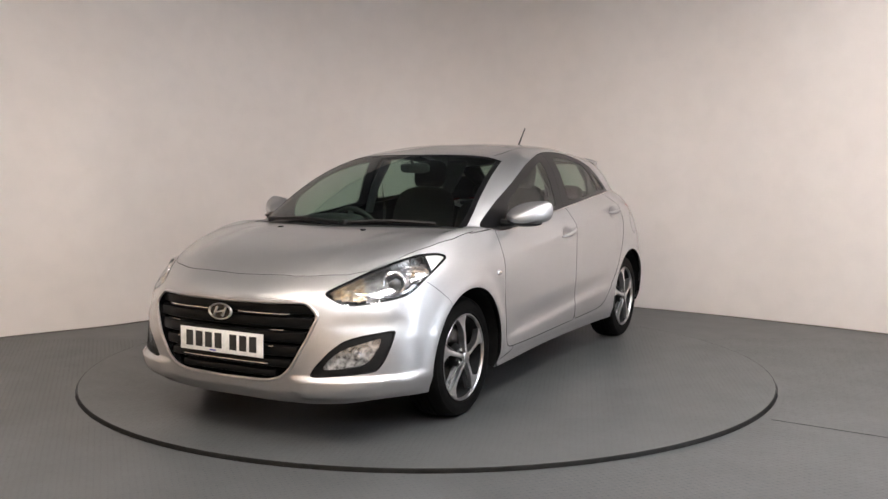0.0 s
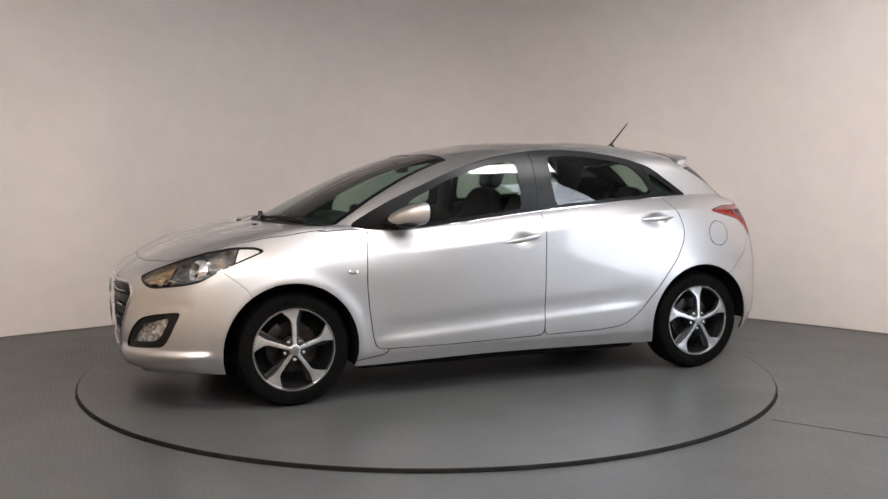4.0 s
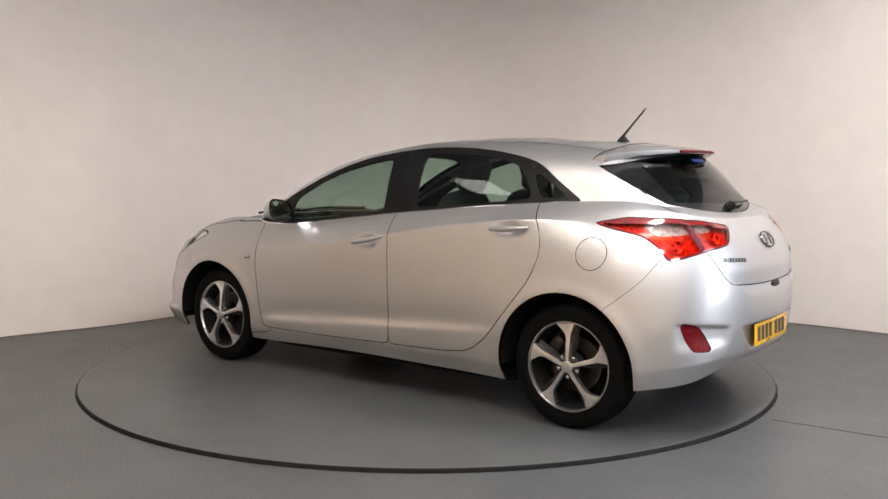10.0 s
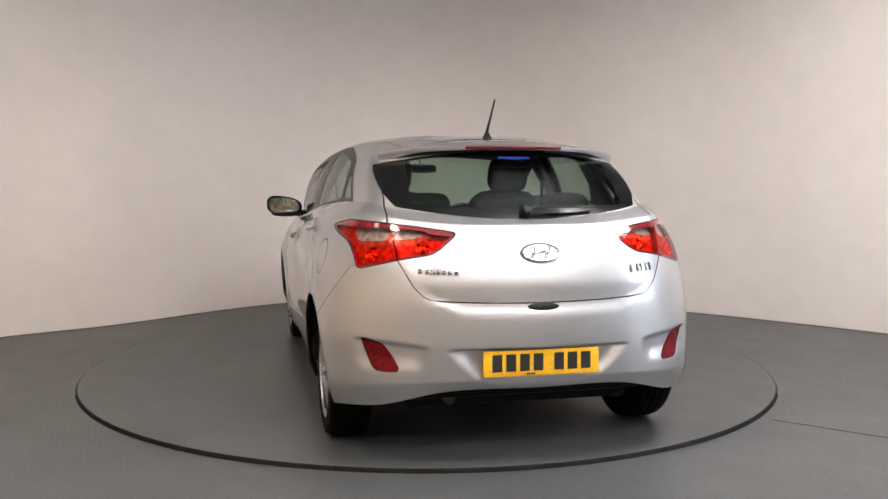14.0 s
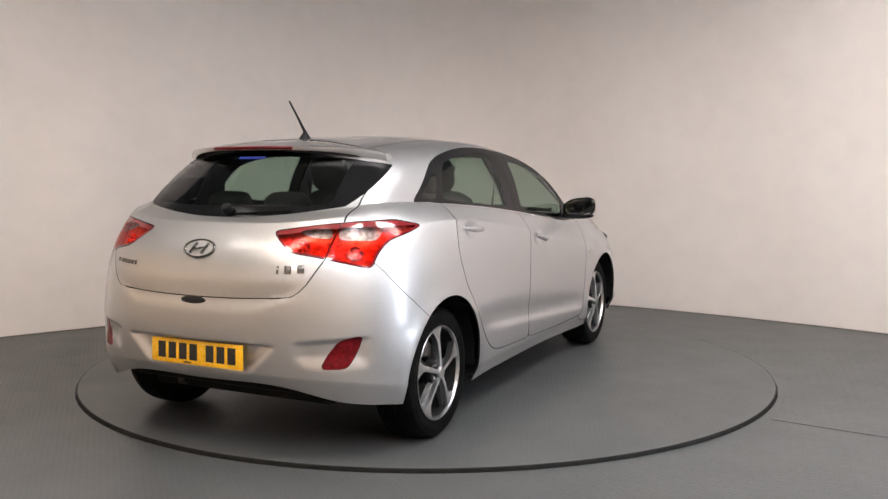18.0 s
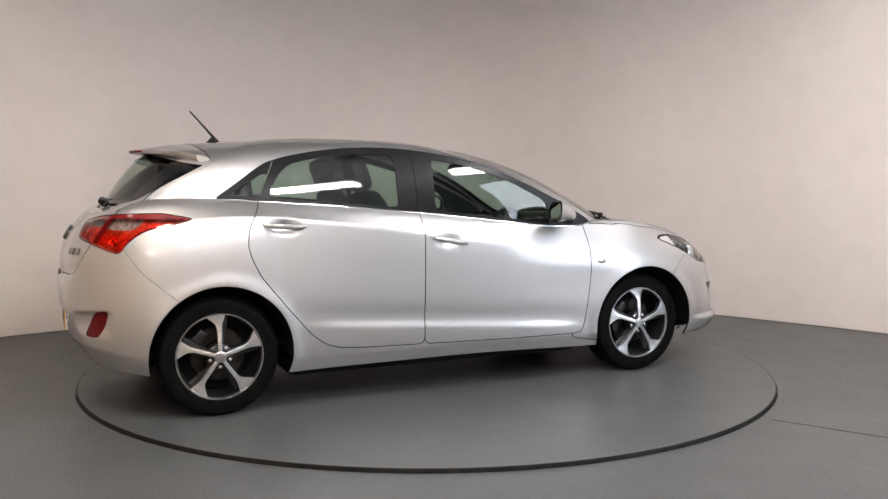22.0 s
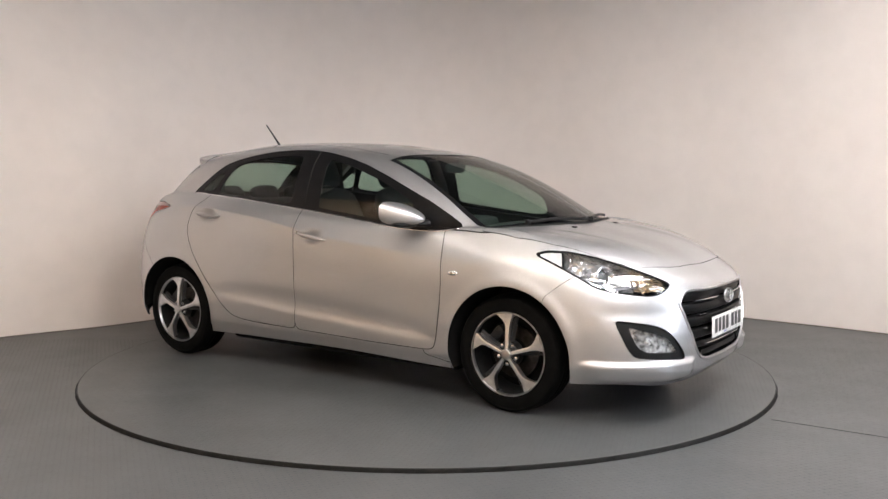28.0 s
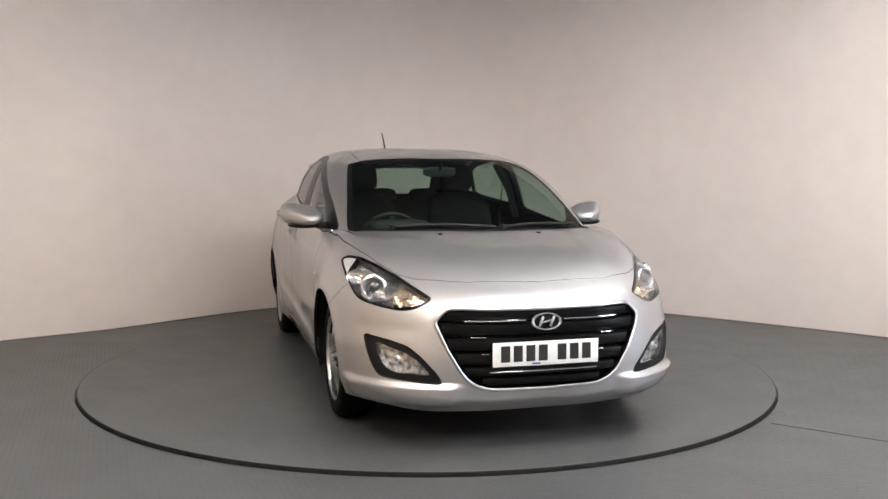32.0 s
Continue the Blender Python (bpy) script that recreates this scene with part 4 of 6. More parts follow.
def blade_bm(a0):
    """The dark inner blade beside a spoke."""
    bm = bmesh.new()
    n = 6
    rows = []
    for i in range(n):
        t = i / (n - 1)
        r = 0.055 + t * 0.145
        lo, hi = -0.012 - 0.030 * t, 0.004 - 0.012 * t
        rows.append([bm.verts.new((lo - 0.010, -0.030, r)), bm.verts.new((lo, -0.010 - 0.012 * t, r)), bm.verts.new((hi, -0.008 - 0.012 * t, r)), bm.verts.new((hi + 0.008, -0.034, r))])
    for A, B in zip(rows, rows[1:]):
        for j in range(3):
            bm.faces.new((A[j], A[j + 1], B[j + 1], B[j]))
    bmesh.ops.recalc_face_normals(bm, faces=bm.faces)
    bmesh.ops.transform(bm, matrix=Matrix.Rotation(a0, 4, "Y"), verts=bm.verts)
    return bm


TURN_Y = pose(0, 0, 0, -90)          # lathe axis z laid along +y, outwards


def build_wheel(name, x, z, s, yaw=0.0):
    """A wheel as an Empty at its hub; +y of its own space is outwards."""
    hub_y = 0.835 if x > 0 else 0.848
    w = new(name)
    w.parent = CAR
    w.matrix_basis = pose(x, s * hub_y, z, 0, 0, 0 if s > 0 else 180)
    # tyre: tread, shoulders, lettered sidewall bulge, bead
    prof = [(0.219, -0.185), (0.245, -0.194), (0.278, -0.194), (0.300, -0.185), (0.311, -0.170), (0.3155, -0.145), (0.316, -0.135), (0.309, -0.133), (0.309, -0.127), (0.316, -0.125),
            (0.3165, -0.100), (0.309, -0.098), (0.309, -0.092), (0.3165, -0.090), (0.3165, -0.065), (0.309, -0.063), (0.309, -0.057), (0.316, -0.055), (0.3155, -0.040), (0.311, -0.016),
            (0.302, -0.001), (0.297, 0.003), (0.294, 0.0055), (0.290, 0.0055), (0.278, 0.009), (0.262, 0.0105), (0.246, 0.0090), (0.238, 0.008), (0.235, 0.0095), (0.230, 0.008), (0.224, 0.002), (0.219, -0.010)]
    part("tyre", lathe_bm(prof, 96, m=TURN_Y), M_RUBBER, w, "black road tyre with worn sidewall")
    rimp = [(0.218, -0.180), (0.222, -0.012), (0.2255, -0.002), (0.2265, 0.004), (0.225, 0.0065), (0.2205, 0.0065), (0.2175, 0.001), (0.2150, -0.008), (0.208, -0.05), (0.196, -0.165), (0.190, -0.175)]
    part("rim", lathe_bm(rimp, 96, m=TURN_Y), M_RIMLIP, w, "machined silver rim")
    part("barrel", lathe_bm([(0.2135, -0.0075), (0.206, -0.05), (0.194, -0.165)], 64, m=TURN_Y), M_ALLOYDARK, w)
    for k in range(5):
        a = 2 * math.pi * k / 5
        part("spoke", spoke_bm(a), M_ALLOY, w)
        part("spoke_blade", blade_bm(a), M_ALLOYDARK, w)
        b = a + math.pi / 5
        nut = cyl_bm(0.0105, 0.016, 6, 0.0015, pose(0.054 * math.sin(b), -0.004, 0.054 * math.cos(b), 90))
        part("wheel_nut", nut, M_CHROME, w)
    part("hub", lathe_bm([(0.0, 0.004), (0.046, 0.002), (0.064, -0.008), (0.070, -0.030), (0.070, -0.05)], 48, m=TURN_Y), M_ALLOYDARK, w)
    part("centre_cap", lathe_bm([(0.0, 0.0215), (0.020, 0.0213), (0.026, 0.0205), (0.030, 0.017), (0.031, 0.006)], 40, m=TURN_Y), M_RIMLIP, w)
    part("brake_disc", lathe_bm([(0.07, -0.085), (0.14, -0.085), (0.142, -0.087), (0.142, -0.107), (0.07, -0.107)], 64, m=TURN_Y), M_DISC, w, "rust-tinged steel brake disc")
    cal = box_bm(0.10, 0.075, 0.055, 0.012, pose(0.10, -0.085, 0.09, 0, 45 if s > 0 else 45, 0))
    part("brake_caliper", cal, M_ALLOYDARK, w)
    part("backing_plate", lathe_bm([(0.0, -0.12), (0.19, -0.125)], 48, m=TURN_Y), M_SHADOWGAP, w)
    return w


for wx, wz in ((1.328, 0.315), (-1.326, 0.317)):
    for ws in (1, -1):
        build_wheel("front_wheel" if wx > 0 else "rear_wheel", wx, wz, ws)


def liner(c, s):
    """The wheel housing: a dark half drum with an inner wall."""
    cx, cz, r = c
    bm = bmesh.new()
    n = 40
    rows = []
    for k in range(n + 1):
        a = radians((-3 if cx > 0 else -6) + (201 if cx > 0 else 187) * k / n)
        px, pz = cx + (r + 0.006) * math.cos(a), cz + (r + 0.006) * math.sin(a)
        rows.append([bm.verts.new((px, s * yy, pz)) for yy in (0.866 if cx > 0 else 0.866, 0.80, 0.55)])
    for A, B in zip(rows, rows[1:]):
        for j in range(2):
            bm.faces.new((A[j], A[j + 1], B[j + 1], B[j]))
    bm.faces.new([q[2] for q in rows])
    bmesh.ops.recalc_face_normals(bm, faces=bm.faces)
    part("wheel_arch_liner", bm, M_SHADOWGAP, CAR, "black plastic wheel arch liner")


for c in (ARCH_F, ARCH_R):
    for s in (1, -1):
        liner(c, s)

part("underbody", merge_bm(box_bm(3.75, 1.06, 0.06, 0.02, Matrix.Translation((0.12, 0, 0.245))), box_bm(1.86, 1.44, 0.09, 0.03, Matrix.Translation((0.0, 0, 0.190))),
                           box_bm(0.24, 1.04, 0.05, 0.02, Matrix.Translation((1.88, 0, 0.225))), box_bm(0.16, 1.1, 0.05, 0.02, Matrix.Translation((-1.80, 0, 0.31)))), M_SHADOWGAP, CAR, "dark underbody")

# what hangs below the floor: exhaust, silencer, rear axle beam
part("exhaust_pipe", tube_bm([(0.9, 0.10, 0.175), (0.2, 0.10, 0.165), (-0.7, 0.12, 0.170), (-1.15, 0.22, 0.21), (-1.5, 0.30, 0.235), (-1.78, 0.34, 0.26)], 0.028, 10), M_ALLOYDARK, CAR, "dull steel exhaust pipe")
part("silencer", box_bm(0.24, 0.56, 0.11, 0.04, Matrix.Translation((-1.66, -0.12, 0.305)), 3), M_SHADOWGAP, CAR, "dark steel exhaust silencer")
part("axle_beam", box_bm(0.10, 1.24, 0.08, 0.02, Matrix.Translation((-1.25, 0, 0.235))), M_SHADOWGAP, CAR, "dark rear axle beam")


# ---- lamps, grille, plates, mirrors ----
def wall_strip(s, d0, d1, both=False):
    """The standing wall round a cut-out, from depth d0 to d1 under the skin."""
    E = rim_edges(s)
    ids = np.unique(E)
    at = np.full(len(s.V), -1)
    at[ids] = np.arange(len(ids))
    k = len(ids)
    V = np.vstack([s.V[ids] - s.N[ids] * d0, s.V[ids] - s.N[ids] * d1])
    F = [(int(at[a]), int(at[b]), int(at[b]) + k, int(at[a]) + k) for a, b in E]
    if both:
        F2 = [(a + 2 * k, d + 2 * k, c + 2 * k, b + 2 * k) for a, b, c, d in F]
        V, F = np.vstack([V, V * (1, -1, 1)]), F + F2
    return V, F


def near(s, view, a, b):
    u, v = VIEWS[view](s.V)
    i = np.argmin((u - a) ** 2 + (v - b) ** 2)
    return Vector(s.V[i]), Vector(s.N[i])


def facing(p, n, up=(0, 0, 1)):
    """A pose at p whose z looks along n and whose y is up."""
    z = Vector(n).normalized()
    x = Vector(up).cross(z).normalized()
    y = z.cross(x)
    m = Matrix((x, y, z)).transposed().to_4x4()
    m.translation = p
    return m


M_REFLECT = surface("lamp_reflector", (0.70, 0.70, 0.72), (0.85, 0.85, 0.86), (0.15, 0.3), 60, metal=0.9, bump=0.2, bscale=90)
M_AMBER = surface("amber_reflector", (0.45, 0.30, 0.16), (0.88, 0.76, 0.58), (0.15, 0.3), 26, metal=0.75, bump=0.9, bscale=38)
M_LAMPBOWL = surface("lamp_bowl", (0.16, 0.155, 0.15), (0.62, 0.61, 0.60), (0.15, 0.3), 22, metal=0.85, bump=0.4, bscale=60)
M_TAILBOWL = surface("tail_bowl", (0.34, 0.33, 0.33), (0.78, 0.77, 0.77), (0.3, 0.45), 45, metal=0.35, bump=0.7, bscale=90)
M_TIP = surface("pale_silver_plastic", (0.55, 0.55, 0.56), (0.64, 0.64, 0.65), (0.3, 0.4), 30, metal=0.3, coat=0.6)
M_BULBSEAT = surface("mirrored_bowl", (0.88, 0.87, 0.86), (0.95, 0.94, 0.93), (0.07, 0.14), 60, metal=1.0, bump=0.1, bscale=120)
M_LETTER = surface("dull_chrome", (0.16, 0.155, 0.15), (0.24, 0.235, 0.23), (0.2, 0.3), 40, metal=1.0)
M_BULB = surface("projector_glass", (0.02, 0.022, 0.025), (0.04, 0.042, 0.045), (0.02, 0.05), 10, coat=1.0)
M_SURROUND = surface("satin_chrome", (0.50, 0.50, 0.51), (0.62, 0.62, 0.63), (0.25, 0.35), 20, metal=1.0)
M_GRILLE = surface("grille_black", (0.003, 0.003, 0.0032), (0.005, 0.005, 0.0053), (0.3, 0.4), 20, spec=0.14)
M_FOGBOWL = surface("fog_bowl", (0.16, 0.155, 0.15), (0.88, 0.88, 0.87), (0.15, 0.3), 42, metal=0.6, bump=1.0, bscale=45)
M_REDLENS = glass("red_lens", (0.90, 0.095, 0.04), rough=0.12, gloss=0.015)
M_LAMPCLEAR = glass("clear_lamp_section", (0.70, 0.62, 0.59), rough=0.12, gloss=0.015)
M_REDDARK = surface("deep_red_plastic", (0.16, 0.008, 0.010), (0.22, 0.012, 0.014), (0.06, 0.14), 20, coat=1.0)
M_REDREFL = surface("red_reflector", (0.075, 0.002, 0.004), (0.15, 0.004, 0.007), (0.35, 0.5), 60, bump=0.5, bscale=160, spec=0.14)
M_PLATEW = surface("white_plate", (0.72, 0.72, 0.70), (0.78, 0.78, 0.76), (0.2, 0.35), 12)
M_PLATEY = surface("yellow_plate", (0.76, 0.40, 0.015), (0.82, 0.45, 0.02), (0.2, 0.35), 12)
M_INK = surface("black_ink", (0.01, 0.01, 0.01), (0.018, 0.018, 0.018), (0.4, 0.5), 20)
M_BLUE = surface("blue_print", (0.03, 0.05, 0.32), (0.04, 0.07, 0.40), (0.3, 0.4), 20)
M_MIRROR = surface("mirror_glass", (0.82, 0.83, 0.84), (0.86, 0.87, 0.88), (0.01, 0.03), 5, metal=1.0)
M_PLASTICGREY = surface("grey_plastic", (0.10, 0.10, 0.105), (0.13, 0.13, 0.135), (0.4, 0.55), 25)


def headlamp(s):
    sk = flip(BODY["lamp"], s)
    back = lambda V: -(V[:, 1] * s - V[:, 0]) - 0.832 - 0.35 * (V[:, 2] - 0.84)
    clear = sk.clip(back(sk.V), False)
    lamp = panel("headlamp", clear.sunk(0.001), M_LENS, CAR, "clear headlamp with projector and amber corner", 0)
    V, F = wall_strip(sk, 0.0, 0.005)
    mesh_ob("lens_seal", V, F, M_BLACK, lamp, smooth=False)
    V, F = wall_strip(sk, 0.005, 0.045)
    mesh_ob("housing_wall", V, F, M_LAMPBOWL, lamp, smooth=False)
    # floor of the housing, with a pale cover towards the tip
    deep = sk.sunk(0.042)
    tip, rest = sk.clip(back(sk.V), True, 0.003), deep.clip(back(deep.V), False)
    amb = rest.clip((rest.V[:, 1] * s - rest.V[:, 0]) + 1.30, True)
    mid = rest.clip((rest.V[:, 1] * s - rest.V[:, 0]) + 1.30, False)
    panel("tip_cover", tip.sunk(0.003), M_TIP, lamp, "pale silver lamp tip", 0)
    panel("housing", mid, M_LAMPBOWL, lamp, "silver lamp housing", 0)
    ia = Skin(amb.V + amb.N * 0.012, amb.N, amb.F)
    ia = ia.clip(outline("nose", LAMP)(ia.V * (1, s, 1)) + 0.014, True)
    panel("indicator_reflector", ia, M_AMBER, lamp, "amber-tinted indicator reflector", 0)
    # black inner frame that follows the outline
    ring = sk.clip(-(outline("nose", LAMP)(sk.V * (1, s, 1)) + 0.009), True)
    panel("inner_frame", ring.sunk(0.002), M_GLOSSBLACK, lamp, "black inner lamp frame", 0)
    edge = sk.clip(-back(sk.V), True)
    edge = edge.clip(back(edge.V) - 0.012, True)
    panel("divider", edge.sunk(0.0045), M_GLOSSBLACK, lamp, "black strip between lens and lamp tip", 0)
    # projector in its chrome ring
    p, n = near(BODY["lamp"], "nose", -1.085, 0.768)
    d = (n * 0.5 + Vector((0.9, 0.15, 0.0))).normalized()
    m = facing(p - n * 0.040, d)
    part("projector_ring", place_bm(lathe_bm([(0.039, 0.004), (0.043, 0.017), (0.050, 0.024), (0.059, 0.021), (0.070, 0.003), (0.074, -0.01)], 40, m=m), s), M_REFLECT, lamp, "bright projector ring")
    part("projector_lens", place_bm(lathe_bm([(0.0, 0.026), (0.013, 0.024), (0.026, 0.018), (0.036, 0.008), (0.039, 0.001)], 32, m=m), s), M_BULB, lamp, "dark glass projector lens")
    # bright reflector towards the tip
    p2, n2 = near(BODY["lamp"], "nose", -0.940, 0.798)
    m2 = facing(p2 - n2 * 0.040, (n2 + Vector((0.5, 0, 0))).normalized())
    part("side_reflector", place_bm(lathe_bm([(0.0, 0.000), (0.02, 0.003), (0.036, 0.012), (0.044, 0.026)], 28, m=m2 @ Matrix.Diagonal((1.75, 0.95, 1, 1))), s), M_REFLECT, lamp, "silver faceted reflector")
    m3 = m2 @ Matrix.Translation((0.0, 0.004, 0.012))
    part("bulb", place_bm(lathe_bm([(0.0, 0.016), (0.008, 0.012), (0.010, 0.0)], 16, m=m3), s), M_AMBER, lamp)
    # bright brow under projector and indicator
    pts = [near(BODY["lamp"], "nose", a, b) for a, b in ((-0.93, .760), (-1.04, .714), (-1.14, .699), (-1.26, .702), (-1.36, .722), (-1.43, .740))]
    part("brow", place_bm(tube_bm([q - k * 0.024 for q, k in pts], 0.0085, 8, taper=(0.4, 0.9, 1, 1, 0.9, 0.4)), s), M_CHROME, lamp, "bright chrome brow")
    # slanting facets of the indicator
    rng = random.Random(7)
    for a, b in ((-1.35, .700), (-1.40, .735), (-1.43, .690), (-1.47, .715), (-1.51, .700), (-1.34, .755)):
        q, k = near(BODY["lamp"], "nose", a, b)
        m4 = facing(q - k * 0.020, k) @ pose(0, 0, 0, rng.uniform(-24, 24), rng.uniform(-30, 30), rng.uniform(20, 60))
        part("facet", place_bm(box_bm(0.052, 0.020, 0.006, 0.0015, m4), s), M_AMBER, lamp, smooth=False)
    # ribs of the high-beam bowl
    for a, b in ((-0.890, .838), (-0.915, .833), (-0.940, .828), (-0.965, .822), (-0.990, .816)):
        q, k = near(BODY["lamp"], "nose", a, b)
        part("rib", place_bm(box_bm(0.004, 0.030, 0.010, 0.001, facing(q - k * 0.022, k)), s), M_REFLECT, lamp, smooth=False)


FOG_LENS = ((-1.630, .366), (-1.545, .435), (-1.470, .468), (-1.215, .515), (-1.245, .462), (-1.290, .408), (-1.350, .382), (-1.478, .374))


def fog_lamp(s):
    sk = BODY["fog"]
    lens, bez = sk.split(outline("nose", FOG_LENS), 0.0)
    fl = panel("fog_lamp", flip(bez, s).sunk(0.010), M_BLACK, CAR, "fog lamp in a black plastic surround", 0.03)
    V, F = wall_strip(flip(sk, s), 0.0, 0.03)
    mesh_ob("surround_wall", V, F, M_BLACK, fl, smooth=False)
    panel("lens", flip(lens, s).sunk(0.012), M_LENS, fl, "clear fog lamp lens", 0)
    panel("reflector", flip(lens, s).sunk(0.034), M_FOGBOWL, fl, "silver faceted reflector", 0)
    V, F = wall_strip(flip(lens, s), 0.012, 0.036)
    mesh_ob("lamp_wall", V, F, M_REFLECT, fl, smooth=False)
    p, n = near(lens, "nose", -1.38, 0.43)
    part("bulb_shield", place_bm(lathe_bm([(0.0, 0.012), (0.010, 0.010), (0.016, 0.0), (0.026, -0.004)], 20, m=facing(p - n * 0.026, (n + Vector((0.6, 0, 0))).normalized())), s), M_FOGBOWL, fl)


def tail_lamp(s):
    sk = BODY["tail"]
    clear_out = ((-.905, 1.030), (-1.10, 1.034), (-1.205, 1.032), (-1.228, .980), (-.985, .972))
    clear_in = ((-1.252, 1.030), (-1.40, 1.024), (-1.44, 1.012), (-1.385, .990), (-1.258, .982))
    edge = lambda V: V[:, 1] - np.interp(V[:, 2], (.85, .9, 1.04, 1.1), (.585, .601, .618, .62))
    inner, outer = sk.split(edge, 0.002)
    top = lambda V: (1.052 + 0.0 * V[:, 0] - 0.035 * np.clip((-1.15 - (V[:, 1] + V[:, 0])) / 0.45, 0, 1)) - V[:, 2] - 0.020
    for name, piece, clear in (("tail_lamp", outer, clear_out), ("tailgate_lamp", inner, clear_in)):
        cl, red = piece.split(outline("tail", clear), 0.0)
        dark, red = red.split(top, 0.0)
        line, red = red.split(lambda V: -(outline("tail", TAIL)(V) + 0.009), 0.0)
        dark = joined(dark, line)
        tl = panel(name, flip(red, s).sunk(0.0), M_REDLENS, CAR, "red tail lamp with a clear section", 0.006)
        panel("dark_edge", flip(dark, s).sunk(0.0005), M_REDDARK, tl, "deep red upper edge", 0)
        panel("clear_section", flip(cl, s).sunk(0.0005), M_LAMPCLEAR, tl, "clear lens section", 0)
        panel("reflector", flip(piece, s).sunk(0.028), M_TAILBOWL, tl, "silver faceted reflector", 0)
        V, F = wall_strip(flip(piece, s), 0.0, 0.030)
        mesh_ob("lamp_wall", V, F, M_REDDARK, tl, smooth=False)
    # round bulb bowls behind the red part
    for piece, a, b, r in ((outer, -1.13, 0.932, 0.032), (inner, -1.44, 0.962, 0.030)):
        p, n = near(piece, "tail", a, b)
        m = facing(p - n * 0.025, (n + Vector((-0.25, 0, 0.12))).normalized())
        seat_bm = lathe_bm([(0.008, 0.0), (0.4 * r, 0.001), (0.75 * r, 0.005), (r, 0.011)], 24, m=m)
        bl = part("bulb_seat", place_bm(seat_bm, s), M_BULBSEAT, tl, "round mirrored bulb seat")
        part("bulb", place_bm(lathe_bm([(0.0, 0.014), (0.005, 0.0125), (0.0075, 0.007), (0.008, 0.0)], 16, m=m), s), M_REFLECT, bl)
    panel("rear_reflector", flip(BODY["reflector"], s).sunk(0.002), M_REDREFL, CAR, "red reflector in the rear bumper", 0.01)


sides(headlamp)
sides(fog_lamp)
sides(tail_lamp)


def nose_point(y, z, sink=0.0):
    q, n = near(NOSE, "end", abs(y), z)
    x = q.x - sink
    return Vector((x, y, z)), Vector((n.x, n.y * (1 if y >= 0 else -1), n.z))


NOSE = BODY["full"].clip(1.7 - BODY["full"].V[:, 0], True)
TAILSKIN = BODY["full"].clip(BODY["full"].V[:, 0] + 1.6, True)


def grille_width(z):
    return float(np.interp(z, (.296, .302, .322, .368, .485, .590, .620, .668), (.20, .26, .33, .385, .455, .500, .505, .455)))


def slat(z, half, tall, depth, sink, y0=None, n=29):
    """A horizontal grille bar that follows the nose."""
    bm = bmesh.new()
    rings = []
    ys = np.linspace(-half if y0 is None else y0, half, n)
    xs = [nose_point(y, z, sink)[0].x for y in ys]
    xs = np.polyval(np.polyfit(ys, xs, 4), ys)
    for x, y in zip(xs, ys):
        rings.append([bm.verts.new((x + a * depth, y, z + b * tall)) for a, b in ((-1, .5), (-.25, .5), (-.05, .40), (0, .2), (0, -.2), (-.1, -.42), (-.3, -.5), (-1, -.5))])
    for A, B in zip(rings, rings[1:]):
        for k in range(8):
            bm.faces.new((A[k], A[(k + 1) % 8], B[(k + 1) % 8], B[k]))
    bm.faces.new(rings[0])
    bm.faces.new(rings[-1][::-1])
    bmesh.ops.recalc_face_normals(bm, faces=bm.faces)
    return bm


def emblem(parent, w, h, m):
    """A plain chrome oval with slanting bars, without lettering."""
    rear = w > 0.085
    bright = M_LETTER if rear else M_SURROUND
    oval = m @ Matrix.Diagonal((w, h, 1, 1))
    e = part("emblem", lathe_bm([(0.84, -0.002), (0.84, 0.003), (0.88, 0.0055), (0.955, 0.006), (1.0, 0.002), (1.0, -0.003)], 48, m=oval), bright, parent, "chrome oval emblem")
    part("emblem_back", lathe_bm([(0.0, 0.0005), (0.85, 0.0)], 40, m=oval), M_PAINT if rear else M_GLOSSBLACK, e)
    for px in (-0.36, 0.36):
        part("emblem_bar", box_bm(w * 0.15, h * 1.25, 0.007, 0.002, m @ pose(px * w, 0, 0.003, 0, 0, -24)), bright, e)
    part("emblem_bar", box_bm(w * 0.62, h * 0.17, 0.007, 0.002, m @ pose(0, 0, 0.003, 0, 0, 14)), bright, e)
    return e


def number_plate(parent, m, mat, tone):
    """A plate 520 by 111 mm; its characters are plain bars."""
    pl = part("number_plate", box_bm(0.52, 0.111, 0.004, 0.0015, m), mat, parent, f"{tone} number plate with plain dark bars")
    xs = [-0.193, -0.132, -0.071, -0.010, 0.083, 0.144, 0.205]
    for x in xs:
        part("bar", box_bm(0.044, 0.074, 0.001, 0, m @ Matrix.Translation((x - 0.006, 0.002, 0.0024))), M_INK, pl, smooth=False)
    part("dealer_mark", box_bm(0.04, 0.007, 0.001, 0, m @ Matrix.Translation((-0.05, -0.046, 0.0024))), M_BLUE if tone == "white" else M_INK, pl, smooth=False)
    for x in (-0.1, 0.1):
        part("plate_screw", cyl_bm(0.004, 0.003, 10, 0, m @ Matrix.Translation((x, -0.04, 0.003))), mat, pl)
    return pl


